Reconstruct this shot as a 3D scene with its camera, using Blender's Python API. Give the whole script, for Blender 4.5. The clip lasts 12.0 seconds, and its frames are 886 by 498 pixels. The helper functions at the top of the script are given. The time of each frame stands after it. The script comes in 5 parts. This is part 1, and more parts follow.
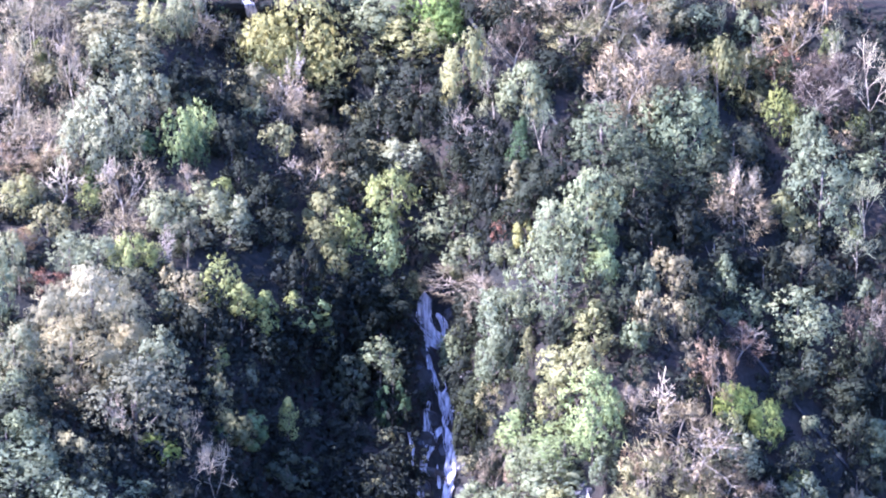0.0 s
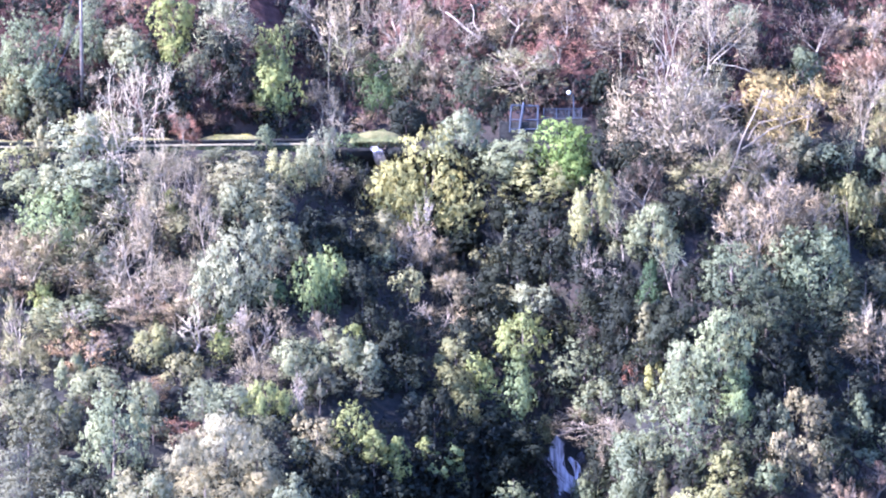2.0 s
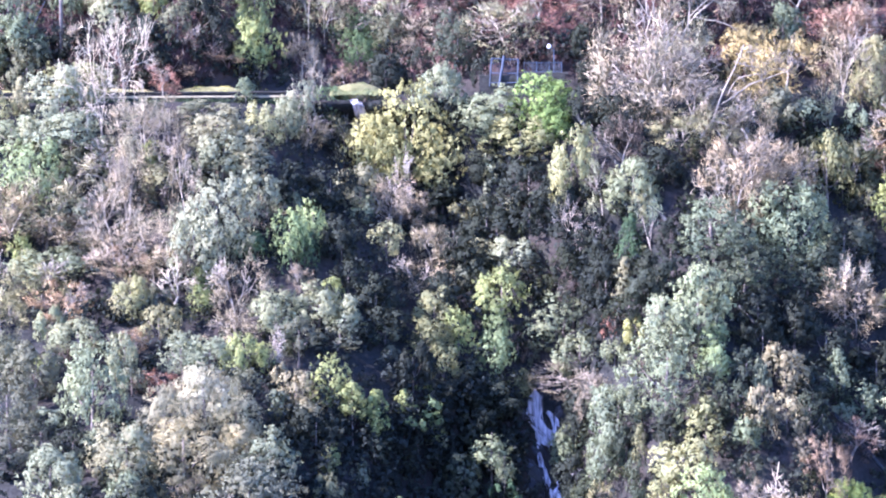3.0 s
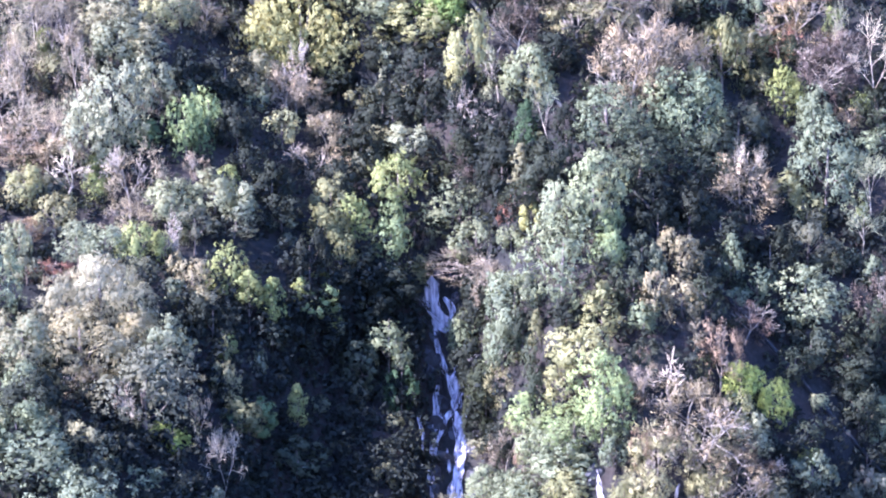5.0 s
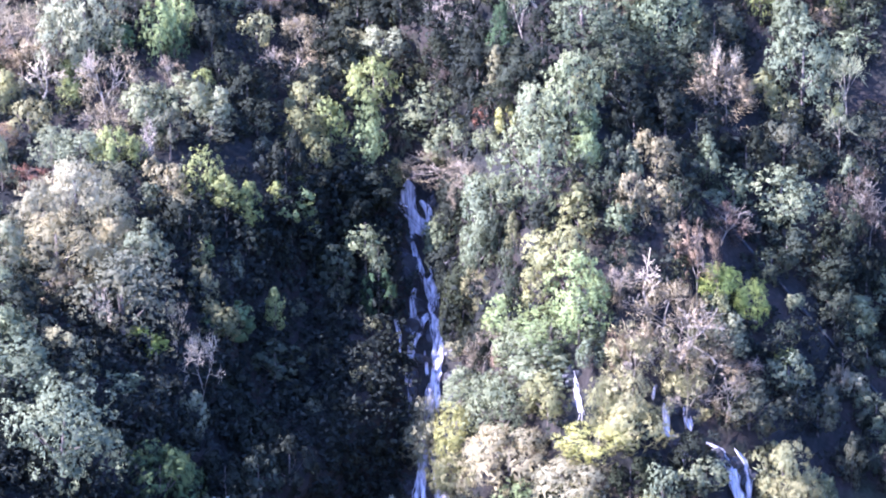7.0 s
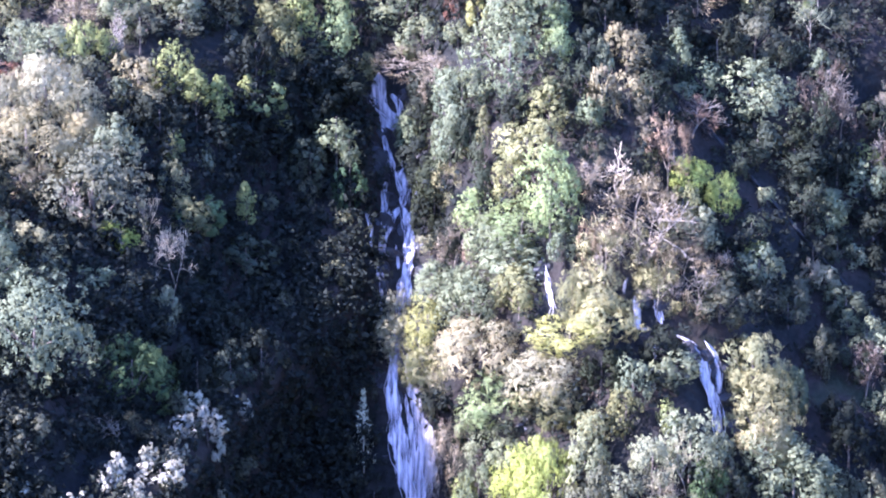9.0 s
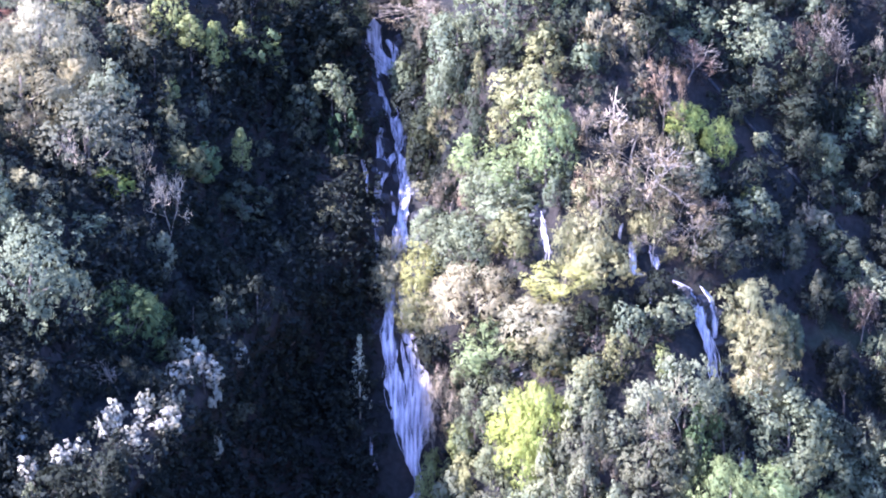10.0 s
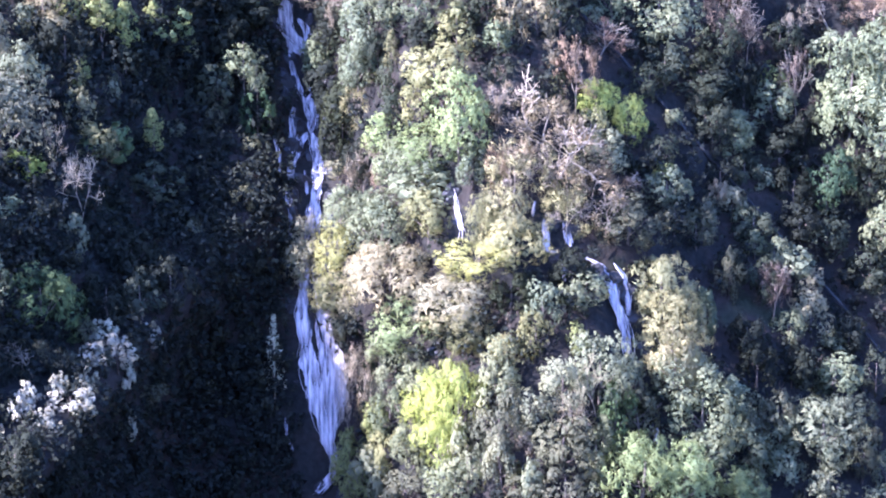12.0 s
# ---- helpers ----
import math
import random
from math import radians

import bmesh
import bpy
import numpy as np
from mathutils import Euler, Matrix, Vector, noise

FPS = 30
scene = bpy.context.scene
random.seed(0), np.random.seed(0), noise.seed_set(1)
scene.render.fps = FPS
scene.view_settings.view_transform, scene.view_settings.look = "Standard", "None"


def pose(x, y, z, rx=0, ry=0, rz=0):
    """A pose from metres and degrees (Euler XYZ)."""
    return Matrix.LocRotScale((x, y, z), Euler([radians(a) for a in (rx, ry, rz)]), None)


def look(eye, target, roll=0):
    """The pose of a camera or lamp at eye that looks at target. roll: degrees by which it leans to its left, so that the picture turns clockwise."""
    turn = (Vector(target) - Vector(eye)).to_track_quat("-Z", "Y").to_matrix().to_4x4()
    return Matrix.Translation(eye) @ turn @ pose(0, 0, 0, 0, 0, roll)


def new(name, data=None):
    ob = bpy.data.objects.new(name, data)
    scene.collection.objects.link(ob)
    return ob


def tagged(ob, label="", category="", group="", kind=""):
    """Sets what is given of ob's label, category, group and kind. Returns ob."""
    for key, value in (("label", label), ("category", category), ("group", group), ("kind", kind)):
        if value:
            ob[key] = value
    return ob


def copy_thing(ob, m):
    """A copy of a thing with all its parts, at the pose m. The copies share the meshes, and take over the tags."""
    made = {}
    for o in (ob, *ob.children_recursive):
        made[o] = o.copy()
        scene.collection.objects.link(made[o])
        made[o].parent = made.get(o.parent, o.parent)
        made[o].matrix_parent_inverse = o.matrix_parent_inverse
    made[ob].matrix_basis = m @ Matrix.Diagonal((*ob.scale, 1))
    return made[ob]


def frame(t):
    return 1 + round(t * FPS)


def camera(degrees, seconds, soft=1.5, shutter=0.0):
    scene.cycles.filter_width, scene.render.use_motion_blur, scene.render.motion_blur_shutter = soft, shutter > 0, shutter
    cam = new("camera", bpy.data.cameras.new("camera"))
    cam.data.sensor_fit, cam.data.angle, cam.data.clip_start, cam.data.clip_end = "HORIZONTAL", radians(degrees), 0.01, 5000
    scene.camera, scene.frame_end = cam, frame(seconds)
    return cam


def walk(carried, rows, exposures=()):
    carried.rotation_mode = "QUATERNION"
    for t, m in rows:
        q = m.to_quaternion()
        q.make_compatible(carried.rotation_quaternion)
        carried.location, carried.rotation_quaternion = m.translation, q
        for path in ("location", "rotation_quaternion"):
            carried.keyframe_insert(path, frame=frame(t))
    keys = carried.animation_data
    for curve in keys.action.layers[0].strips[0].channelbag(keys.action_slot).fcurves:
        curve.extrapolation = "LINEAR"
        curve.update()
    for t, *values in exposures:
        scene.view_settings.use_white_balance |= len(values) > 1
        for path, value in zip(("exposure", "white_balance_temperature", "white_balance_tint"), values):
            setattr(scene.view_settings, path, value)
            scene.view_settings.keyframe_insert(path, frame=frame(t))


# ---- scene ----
# ---- camera: a long lens on a hand-held camera, turning on the opposite bank ----
cam = camera(20.0, 12.0, soft=2.05)
EYE, TILT = 90.0, -7.3
ROWS = [
    (0.0, -0.035, 0.037, -0.509),
    (0.5, 0.873, 1.863, 0.087),
    (1.0, 2.019, 3.116, 0.429),
    (1.5, 2.879, 3.512, 0.373),
    (2.0, 2.958, 3.321, 0.307),
    (2.5, 2.656, 2.874, 0.228),
    (2.7, 2.601, 2.608, 0.125),
    (4.3, 1.159, 0.856, 0.213),
    (4.5, 0.791, 0.530, 0.341),
    (5.0, 0.113, -0.331, 0.403),
    (5.5, -0.124, -1.066, 0.380),
    (6.0, -0.278, -1.508, 0.484),
    (6.5, -0.324, -1.856, 0.621),
    (7.0, -0.435, -2.551, 0.764),
    (7.2, -0.512, -2.847, 0.910),
    (8.8, -1.009, -4.715, 0.788),
    (9.0, -1.099, -4.979, 0.853),
    (9.5, -1.180, -5.617, 0.905),
    (10.0, -1.210, -6.216, 0.972),
    (10.5, -1.352, -6.670, 0.943),
    (11.0, -1.671, -6.861, 0.862),
    (11.5, -2.110, -6.846, 0.974),
    (12.0, -3.220, -6.740, 1.215),
]
EXPOSURE = 2.55
walk(cam, [(t, pose(0, 0, EYE, TILT) @ pose(0, 0, 0, 90 + pitch, roll, yaw)) for t, yaw, pitch, roll in ROWS],
     exposures=[(0.0, EXPOSURE, 4610, 41), (12.0, EXPOSURE, 4610, 41)])

# ---- daylight ----
SUN_FROM = Vector((-0.755, -0.225, 0.615)).normalized()
world = bpy.data.worlds.new("sky")
scene.world = world
world.use_nodes = True
wn = world.node_tree.nodes
sky = wn.new("ShaderNodeTexSky")
sky.sky_type, sky.sun_disc = "NISHITA", False
sky.sun_elevation = math.asin(SUN_FROM.z)
sky.sun_rotation = math.atan2(SUN_FROM.x, SUN_FROM.y)
wn["Background"].inputs["Strength"].default_value = 0.135
world.node_tree.links.new(sky.outputs[0], wn["Background"].inputs[0])
sun = new("sun", bpy.data.lights.new("sun", "SUN"))
sun.data.energy, sun.data.angle, sun.data.color = 5.0, radians(0.5), (1.0, 0.85, 0.6)
sun.matrix_world = look(SUN_FROM * 400, (0, 0, 0))


# ---- materials ----
def material(name):
    m = bpy.data.materials.new(name)
    m.use_nodes = True
    t = m.node_tree
    return m, t.nodes, t.links, t.nodes["Principled BSDF"]


def ramp(nodes, stops):
    r = nodes.new("ShaderNodeValToRGB")
    while len(r.color_ramp.elements) < len(stops):
        r.color_ramp.elements.new(0.5)
    for e, (p, c) in zip(r.color_ramp.elements, stops):
        e.position, e.color = p, (*c, 1)
    return r


def noise_node(nodes, links, scale, detail=4.0, coord="Object"):
    n = nodes.new("ShaderNodeTexNoise")
    n.inputs["Scale"].default_value, n.inputs["Detail"].default_value = scale, detail
    c = nodes.new("ShaderNodeTexCoord")
    links.new(c.outputs[coord], n.inputs["Vector"])
    return n


def multiply(nodes, links, a, b):
    x = nodes.new("ShaderNodeMix")
    x.data_type, x.blend_type = "RGBA", "MULTIPLY"
    x.inputs["Factor"].default_value = 1.0
    links.new(a, x.inputs["A"])
    links.new(b, x.inputs["B"])
    return x.outputs["Result"]


def bump(nodes, links, height, bsdf, strength, distance):
    b = nodes.new("ShaderNodeBump")
    b.inputs["Strength"].default_value, b.inputs["Distance"].default_value = strength, distance
    links.new(height, b.inputs["Height"])
    links.new(b.outputs[0], bsdf.inputs["Normal"])


def foliage_material(name, rough, sheer):
    """Leaves in the object's own colour, each leaf a little different."""
    m, n, l, bsdf = material(name)
    info, geo = n.new("ShaderNodeObjectInfo"), n.new("ShaderNodeNewGeometry")
    each = ramp(n, [(0.0, (0.9, 0.91, 0.91)), (0.55, (1.0, 1.0, 1.0)), (1.0, (1.1, 1.09, 1.05))])
    l.new(geo.outputs["Random Per Island"], each.inputs[0])
    patch = noise_node(n, l, 1.6, 3.0)
    tone = ramp(n, [(0.3, (0.72, 0.78, 0.8)), (0.7, (1.25, 1.18, 1.05))])
    l.new(patch.outputs["Fac"], tone.inputs[0])
    c = multiply(n, l, multiply(n, l, info.outputs["Color"], each.outputs[0]), tone.outputs[0])
    l.new(c, bsdf.inputs["Base Color"])
    bsdf.inputs["Roughness"].default_value, bsdf.inputs["Specular IOR Level"].default_value = rough, 0.12
    thin = n.new("ShaderNodeBsdfTranslucent")
    l.new(c, thin.inputs[0])
    mix = n.new("ShaderNodeMixShader")
    mix.inputs[0].default_value = sheer
    l.new(bsdf.outputs[0], mix.inputs[1])
    l.new(thin.outputs[0], mix.inputs[2])
    l.new(mix.outputs[0], n["Material Output"].inputs[0])
    return m


def bark_material(name, dark, light):
    m, n, l, bsdf = material(name)
    info = n.new("ShaderNodeObjectInfo")
    a = noise_node(n, l, 9.0, 6.0)
    c = ramp(n, [(0.3, dark), (0.65, light)])
    l.new(a.outputs["Fac"], c.inputs[0])
    shade = ramp(n, [(0.0, (0.75, 0.75, 0.75)), (1.0, (1.2, 1.15, 1.1))])
    l.new(info.outputs["Random"], shade.inputs[0])
    l.new(multiply(n, l, c.outputs[0], shade.outputs[0]), bsdf.inputs["Base Color"])
    bsdf.inputs["Roughness"].default_value = 0.85
    bump(n, l, a.outputs["Fac"], bsdf, 0.5, 0.03)
    return m


def surface(name, stops, scale, rough, fine=8.0, bump_size=0.05, metal=0.0):
    """A plain surface with stains at two scales and relief."""
    m, n, l, bsdf = material(name)
    a, b = noise_node(n, l, scale, 6.0), noise_node(n, l, scale * fine, 8.0)
    c = ramp(n, stops)
    l.new(a.outputs["Fac"], c.inputs[0])
    d = ramp(n, [(0.3, (0.7, 0.7, 0.7)), (0.7, (1.25, 1.25, 1.25))])
    l.new(b.outputs["Fac"], d.inputs[0])
    l.new(multiply(n, l, c.outputs[0], d.outputs[0]), bsdf.inputs["Base Color"])
    bsdf.inputs["Roughness"].default_value, bsdf.inputs["Metallic"].default_value = rough, metal
    bsdf.inputs["Specular IOR Level"].default_value = 0.05 if rough > 0.9 else 0.4
    bump(n, l, b.outputs["Fac"], bsdf, 0.6, bump_size)
    return m


LEAF = foliage_material("leaves", 0.72, 0.32)
NEEDLE = foliage_material("fine_leaves", 0.7, 0.32)
TWIG = foliage_material("twigs", 0.85, 0.0)
BARK = bark_material("bark", (0.07, 0.055, 0.045), (0.2, 0.17, 0.14))
PALE_BARK = bark_material("pale_bark", (0.17, 0.145, 0.107), (0.37, 0.325, 0.245))
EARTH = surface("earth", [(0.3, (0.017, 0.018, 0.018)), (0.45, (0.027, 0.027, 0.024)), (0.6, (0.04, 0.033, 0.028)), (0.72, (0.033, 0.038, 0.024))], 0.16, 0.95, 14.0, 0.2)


def litter(m):
    """Red-brown leaf litter and dead bracken over the earth above the canal, thinning out downhill."""
    n, l = m.node_tree.nodes, m.node_tree.links
    bsdf = n["Principled BSDF"]
    earth = bsdf.inputs["Base Color"].links[0].from_socket
    c, xyz = n.new("ShaderNodeTexCoord"), n.new("ShaderNodeSeparateXYZ")
    l.new(c.outputs["Object"], xyz.inputs[0])
    where = n.new("ShaderNodeMapRange")
    where.inputs["From Min"].default_value, where.inputs["From Max"].default_value = 84.5, 87.5
    l.new(xyz.outputs["Z"], where.inputs["Value"])
    tone = ramp(n, [(0.3, (0.03, 0.018, 0.015)), (0.5, (0.06, 0.033, 0.027)), (0.7, (0.1, 0.06, 0.045))])
    l.new(noise_node(n, l, 0.9, 8.0).outputs["Fac"], tone.inputs[0])
    x = n.new("ShaderNodeMix")
    x.data_type = "RGBA"
    bank, both = n.new("ShaderNodeMapRange"), n.new("ShaderNodeMath")
    bank.inputs["From Min"].default_value, bank.inputs["From Max"].default_value = 225, 235
    l.new(xyz.outputs["Y"], bank.inputs["Value"])
    both.operation = "MULTIPLY"
    l.new(where.outputs[0], both.inputs[0])
    l.new(bank.outputs[0], both.inputs[1])
    l.new(both.outputs[0], x.inputs["Factor"])
    l.new(earth, x.inputs["A"])
    l.new(tone.outputs[0], x.inputs["B"])
    l.new(x.outputs["Result"], bsdf.inputs["Base Color"])


litter(EARTH)
ROCK = surface("wet_rock", [(0.3, (0.016, 0.017, 0.022)), (0.6, (0.035, 0.033, 0.033)), (0.75, (0.035, 0.042, 0.02))], 0.5, 0.45, 6.0, 0.15)
CONCRETE = surface("concrete", [(0.3, (0.2, 0.17, 0.09)), (0.7, (0.36, 0.31, 0.18))], 0.6, 0.9, 9.0, 0.01)
MASONRY = surface("masonry", [(0.3, (0.022, 0.023, 0.02)), (0.7, (0.06, 0.057, 0.048))], 0.9, 0.92, 5.0, 0.04)
STEEL = surface("painted_steel", [(0.3, (0.05, 0.062, 0.085)), (0.7, (0.095, 0.11, 0.14))], 2.0, 0.5, 9.0, 0.002, 0.4)
PIPE = surface("pipe_steel", [(0.3, (0.022, 0.024, 0.024)), (0.7, (0.042, 0.043, 0.041))], 0.5, 0.85, 9.0, 0.004, 0.2)
WOOD = surface("weathered_wood", [(0.3, (0.12, 0.1, 0.08)), (0.7, (0.24, 0.2, 0.16))], 1.5, 0.85, 10.0, 0.01)
TURF = surface("grass", [(0.3, (0.09, 0.09, 0.035)), (0.7, (0.2, 0.18, 0.08))], 0.8, 0.95, 9.0, 0.05)
WHITE = surface("white_plastic", [(0.3, (0.78, 0.78, 0.76)), (0.7, (0.84, 0.84, 0.82))], 2.0, 0.3, 9.0, 0.001)


def water_material(name, thin):
    m, n, l, bsdf = material(name)
    c = n.new("ShaderNodeTexCoord")
    s = n.new("ShaderNodeMapping")
    s.inputs["Scale"].default_value = (3.4, 1.0, 0.16)
    l.new(c.outputs["Object"], s.inputs[0])
    a = n.new("ShaderNodeTexNoise")
    a.inputs["Scale"].default_value, a.inputs["Detail"].default_value = 1.0, 5.0
    l.new(s.outputs[0], a.inputs["Vector"])
    r = ramp(n, [(0.3, (0.34, 0.31, 0.34)), (0.5, (0.56, 0.52, 0.54)), (0.68, (0.8, 0.75, 0.76))])
    l.new(a.outputs["Fac"], r.inputs[0])
    l.new(r.outputs[0], bsdf.inputs["Base Color"])
    bsdf.inputs["Roughness"].default_value = 0.35
    bump(n, l, a.outputs["Fac"], bsdf, 0.7, 0.12)
    if not thin:
        return m
    veil = ramp(n, [(0.32, (0.8, 0.8, 0.8)), (0.62, (0.12, 0.12, 0.12))])
    l.new(a.outputs["Fac"], veil.inputs[0])
    clear, mix = n.new("ShaderNodeBsdfTransparent"), n.new("ShaderNodeMixShader")
    l.new(veil.outputs[0], mix.inputs[0])
    l.new(bsdf.outputs[0], mix.inputs[1])
    l.new(clear.outputs[0], mix.inputs[2])
    l.new(mix.outputs[0], n["Material Output"].inputs[0])
    return m


WATER = water_material("water_veil", True)
THREAD = water_material("water_thread", False)


# ---- helpers ----
def mesh_object(name, verts, faces, mat, parent=None, smooth=False, label="", normals=None):
    me = bpy.data.meshes.new(name)
    me.from_pydata([tuple(v) for v in verts], [], [tuple(f) for f in faces])
    me.materials.append(mat)
    if smooth or normals is not None:
        me.shade_smooth()
    if normals is not None:
        me.normals_split_custom_set_from_vertices([tuple(q) for q in normals])
    ob = new(name, me)
    ob.parent = parent
    return tagged(ob, label)


def part(name, bm, mat, parent, label=""):
    """Links a bmesh as one mesh object under a thing."""
    me = bpy.data.meshes.new(name)
    bm.to_mesh(me)
    bm.free()
    me.materials.append(mat)
    ob = new(name, me)
    ob.parent = parent
    return tagged(ob, label)


def box(sx, sy, sz, x=0.0, y=0.0, z=0.0, bevel=0.02):
    bm = bmesh.new()
    bmesh.ops.create_cube(bm, size=1.0, matrix=Matrix.Translation((x, y, z)) @ Matrix.Diagonal((sx, sy, sz, 1)))
    if bevel:
        bmesh.ops.bevel(bm, geom=bm.edges[:], offset=bevel, segments=1, affect="EDGES")
    return bm


def tube(points, radii, sides=6):
    """A tapered tube along points: vertices and faces."""
    p = [Vector(q) for q in points]
    verts, faces = [], []
    for i, q in enumerate(p):
        d = (p[min(i + 1, len(p) - 1)] - p[max(i - 1, 0)]).normalized()
        a = d.orthogonal().normalized()
        b = d.cross(a)
        for k in range(sides):
            w = 2 * math.pi * k / sides
            verts.append(q + (a * math.cos(w) + b * math.sin(w)) * radii[i])
        if i:
            o = (i - 1) * sides
            faces += [(o + k, o + (k + 1) % sides, o + sides + (k + 1) % sides, o + sides + k) for k in range(sides)]
    faces.append(tuple(reversed(range(sides))))
    faces.append(tuple(range(len(verts) - sides, len(verts))))
    return verts, faces


def joined(pieces):
    verts, faces = [], []
    for v, f in pieces:
        o = len(verts)
        verts += list(v)
        faces += [tuple(i + o for i in q) for q in f]
    return verts, faces


# ---- the slope: how far away it stands at the height z, with its spurs and gullies ----
def bell(x, centre, width):
    return np.exp(-((x - centre) / width) ** 2)


def slope_y(x, z):
    y = np.interp(z, [0, 8, 20, 40, 57, 70, 82.7, 83.0, 83.45, 84.2, 95, 110, 150], [150, 178, 193, 206, 219, 231, 242.5, 243.5, 249, 250, 262, 281, 335])
    low = 1e-6 + 1 / (1 + np.exp((z - 64) / 6))
    spur = 1 / (1 + np.exp((z - 54) / 5))
    level = 1 - bell(z, 83.3, 3.0) * 0.85
    gully = np.interp(z, [0, 57, 83, 150], [-2.5, -2.5, -20, -34])
    y = y - 33 * spur * bell(x, -36, 20) + low * (-6 * bell(x, -70, 18) + 6 * bell(x, 2, 7) - 10 * bell(x, np.interp(z, [20, 50], [21, 14]), 11) + 11 / (1 + np.exp((np.interp(z, [26, 38], [46, 39]) - x) / 4.0)))
    y = y + (1 - low) * level * (7 * bell(x, gully + 2, 8) - 6 * bell(x, gully - 20, 12) - 4 * bell(x, 12, 9) + 5 * bell(x, 30, 9))
    edge = x - np.interp(z, [57, 64.5, 80, 90], [-8.5, -14.5, -24, -29])
    cliff = 1 / (1 + np.exp(-np.clip(edge / 1.3, -50, 50))) * np.exp(-(np.maximum(edge, 0) / 10) ** 2)
    y = y + 7 * cliff * (1 - low) * level
    # added ledge, pushed out so that its pale trees catch the sun
    ledge = bell(z - 34.0 - 0.5 * (x + 15), 0, 2.8) * bell(x, -22, 11)
    y = y - 15 * ledge
    # added relief: a bulge into the sun, then hollows that hold shade
    y = y - 5 * bell(x, 4.0, 2.3) * bell(z, 36, 4.5)
    y = y + 6.5 * bell(x, 0.3, 3.6) * bell(z, 49, 10)
    y = y + 8 * bell(x, -11, 7) * bell(z, 50, 8) + 9 * bell(x, -9, 8) * np.interp(z, [10, 22, 58], [1, 1, 0])
    return y + level * (0.9 * np.sin(x * 0.21 + z * 0.13) + 0.6 * np.sin(x * 0.37 - z * 0.29))


# ---- ground sheet ----
def build_ground():
    xs = np.concatenate([[-1600, -700, -350, -220, -150, -110, -90], np.arange(-78, 79, 1.1), [90, 110, 150, 220, 350, 700, 1600]])
    near = [(-1600, 140), (-500, 122), (-60, 92), (-4, 88.5), (2, 88.3), (6, 83), (40, 48), (100, 6), (135, 0)]
    zs = np.concatenate([np.arange(2, 82.6, 0.9), [82.7, 83.0, 83.15, 83.3, 83.45, 83.7, 84.2], np.arange(85, 112, 1.0), [118, 126, 138, 150]])
    rows = []
    for y, z in near:
        rows.append(np.stack([xs, np.full(len(xs), float(y)), np.full(len(xs), float(z))], 1))
    for z in zs:
        y = slope_y(xs, np.full(len(xs), z))
        rough = 0.35 * np.sin(xs * 1.3 + z * 2.1) * np.sin(xs * 0.7 - z * 1.1) + 0.5 * np.sin(xs * 0.45 + z * 0.6)
        y = y + rough * (abs(z - 83.3) > 1.0) * (1 - 0.9 * bell(xs, 0, 4) * (z < 60))
        rows.append(np.stack([xs, y, np.full(len(xs), z)], 1))
    for y, z in ((460, 175), (800, 190), (1600, 195)):
        rows.append(np.stack([xs, np.full(len(xs), float(y)), np.full(len(xs), float(z))], 1))
    n = len(xs)
    faces = [(r * n + c, r * n + c + 1, (r + 1) * n + c + 1, (r + 1) * n + c) for r in range(len(rows) - 1) for c in range(n - 1)]
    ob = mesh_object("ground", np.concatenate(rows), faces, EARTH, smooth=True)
    return tagged(ob, "steep dark hillside of earth, leaf litter and rock", "ground", kind="structure")


ground = build_ground()


# ---- plants: one model of each kind, one unit in half width and two units high ----
def leaf_quads(rng, centres, normals, length, width, along=None):
    """Pointed leaves round centres, facing normals: vertices and faces."""
    n = len(centres)
    if along is None:
        along = rng.normal(size=(n, 3))
    along = along - normals * np.sum(along * normals, 1, keepdims=True)
    along /= np.linalg.norm(along, axis=1, keepdims=True) + 1e-9
    side = np.cross(normals, along)
    s = rng.uniform(0.6, 1.35, (n, 1))
    a, b = along * length * s, side * width * s
    lift = normals * width * 0.35
    v = np.stack([centres - a + b, centres - a - b, centres + a + lift], 1).reshape(-1, 3)
    f = np.arange(3 * n).reshape(n, 3)
    return v, f


def unit(rng, n):
    d = rng.normal(size=(n, 3))
    return d / np.linalg.norm(d, axis=1, keepdims=True)


def boughs(rng, shape, count):
    """Where the boughs of a crown end, and how big each one's leafy mass is."""
    k = np.arange(count) + rng.uniform(-0.3, 0.3, count)
    w = k * 2.39996 + rng.uniform(0, 6.28)
    if shape == "column":
        z = np.linspace(0.12, 1.85, count)
        r = np.interp(z, [0, 0.5, 1.2, 2.0], [0.4, 0.5, 0.36, 0.02])
        return np.stack([r * np.cos(w), r * np.sin(w), z], 1), np.interp(z, [0, 1.2, 2.0], [0.45, 0.38, 0.16]) * rng.uniform(0.85, 1.2, count)
    h = 1 - 1.75 * (k + 0.5) / count
    flat = np.sqrt(np.maximum(0.05, 1 - h * h))
    reach = rng.uniform(0.45, 0.72, count)
    c = np.stack([flat * np.cos(w) * reach, flat * np.sin(w) * reach, 1.0 + h * reach * 0.85], 1)
    return c, rng.uniform(0.26, 0.46, count) * (1.1 if shape == "dense" else 1.0)


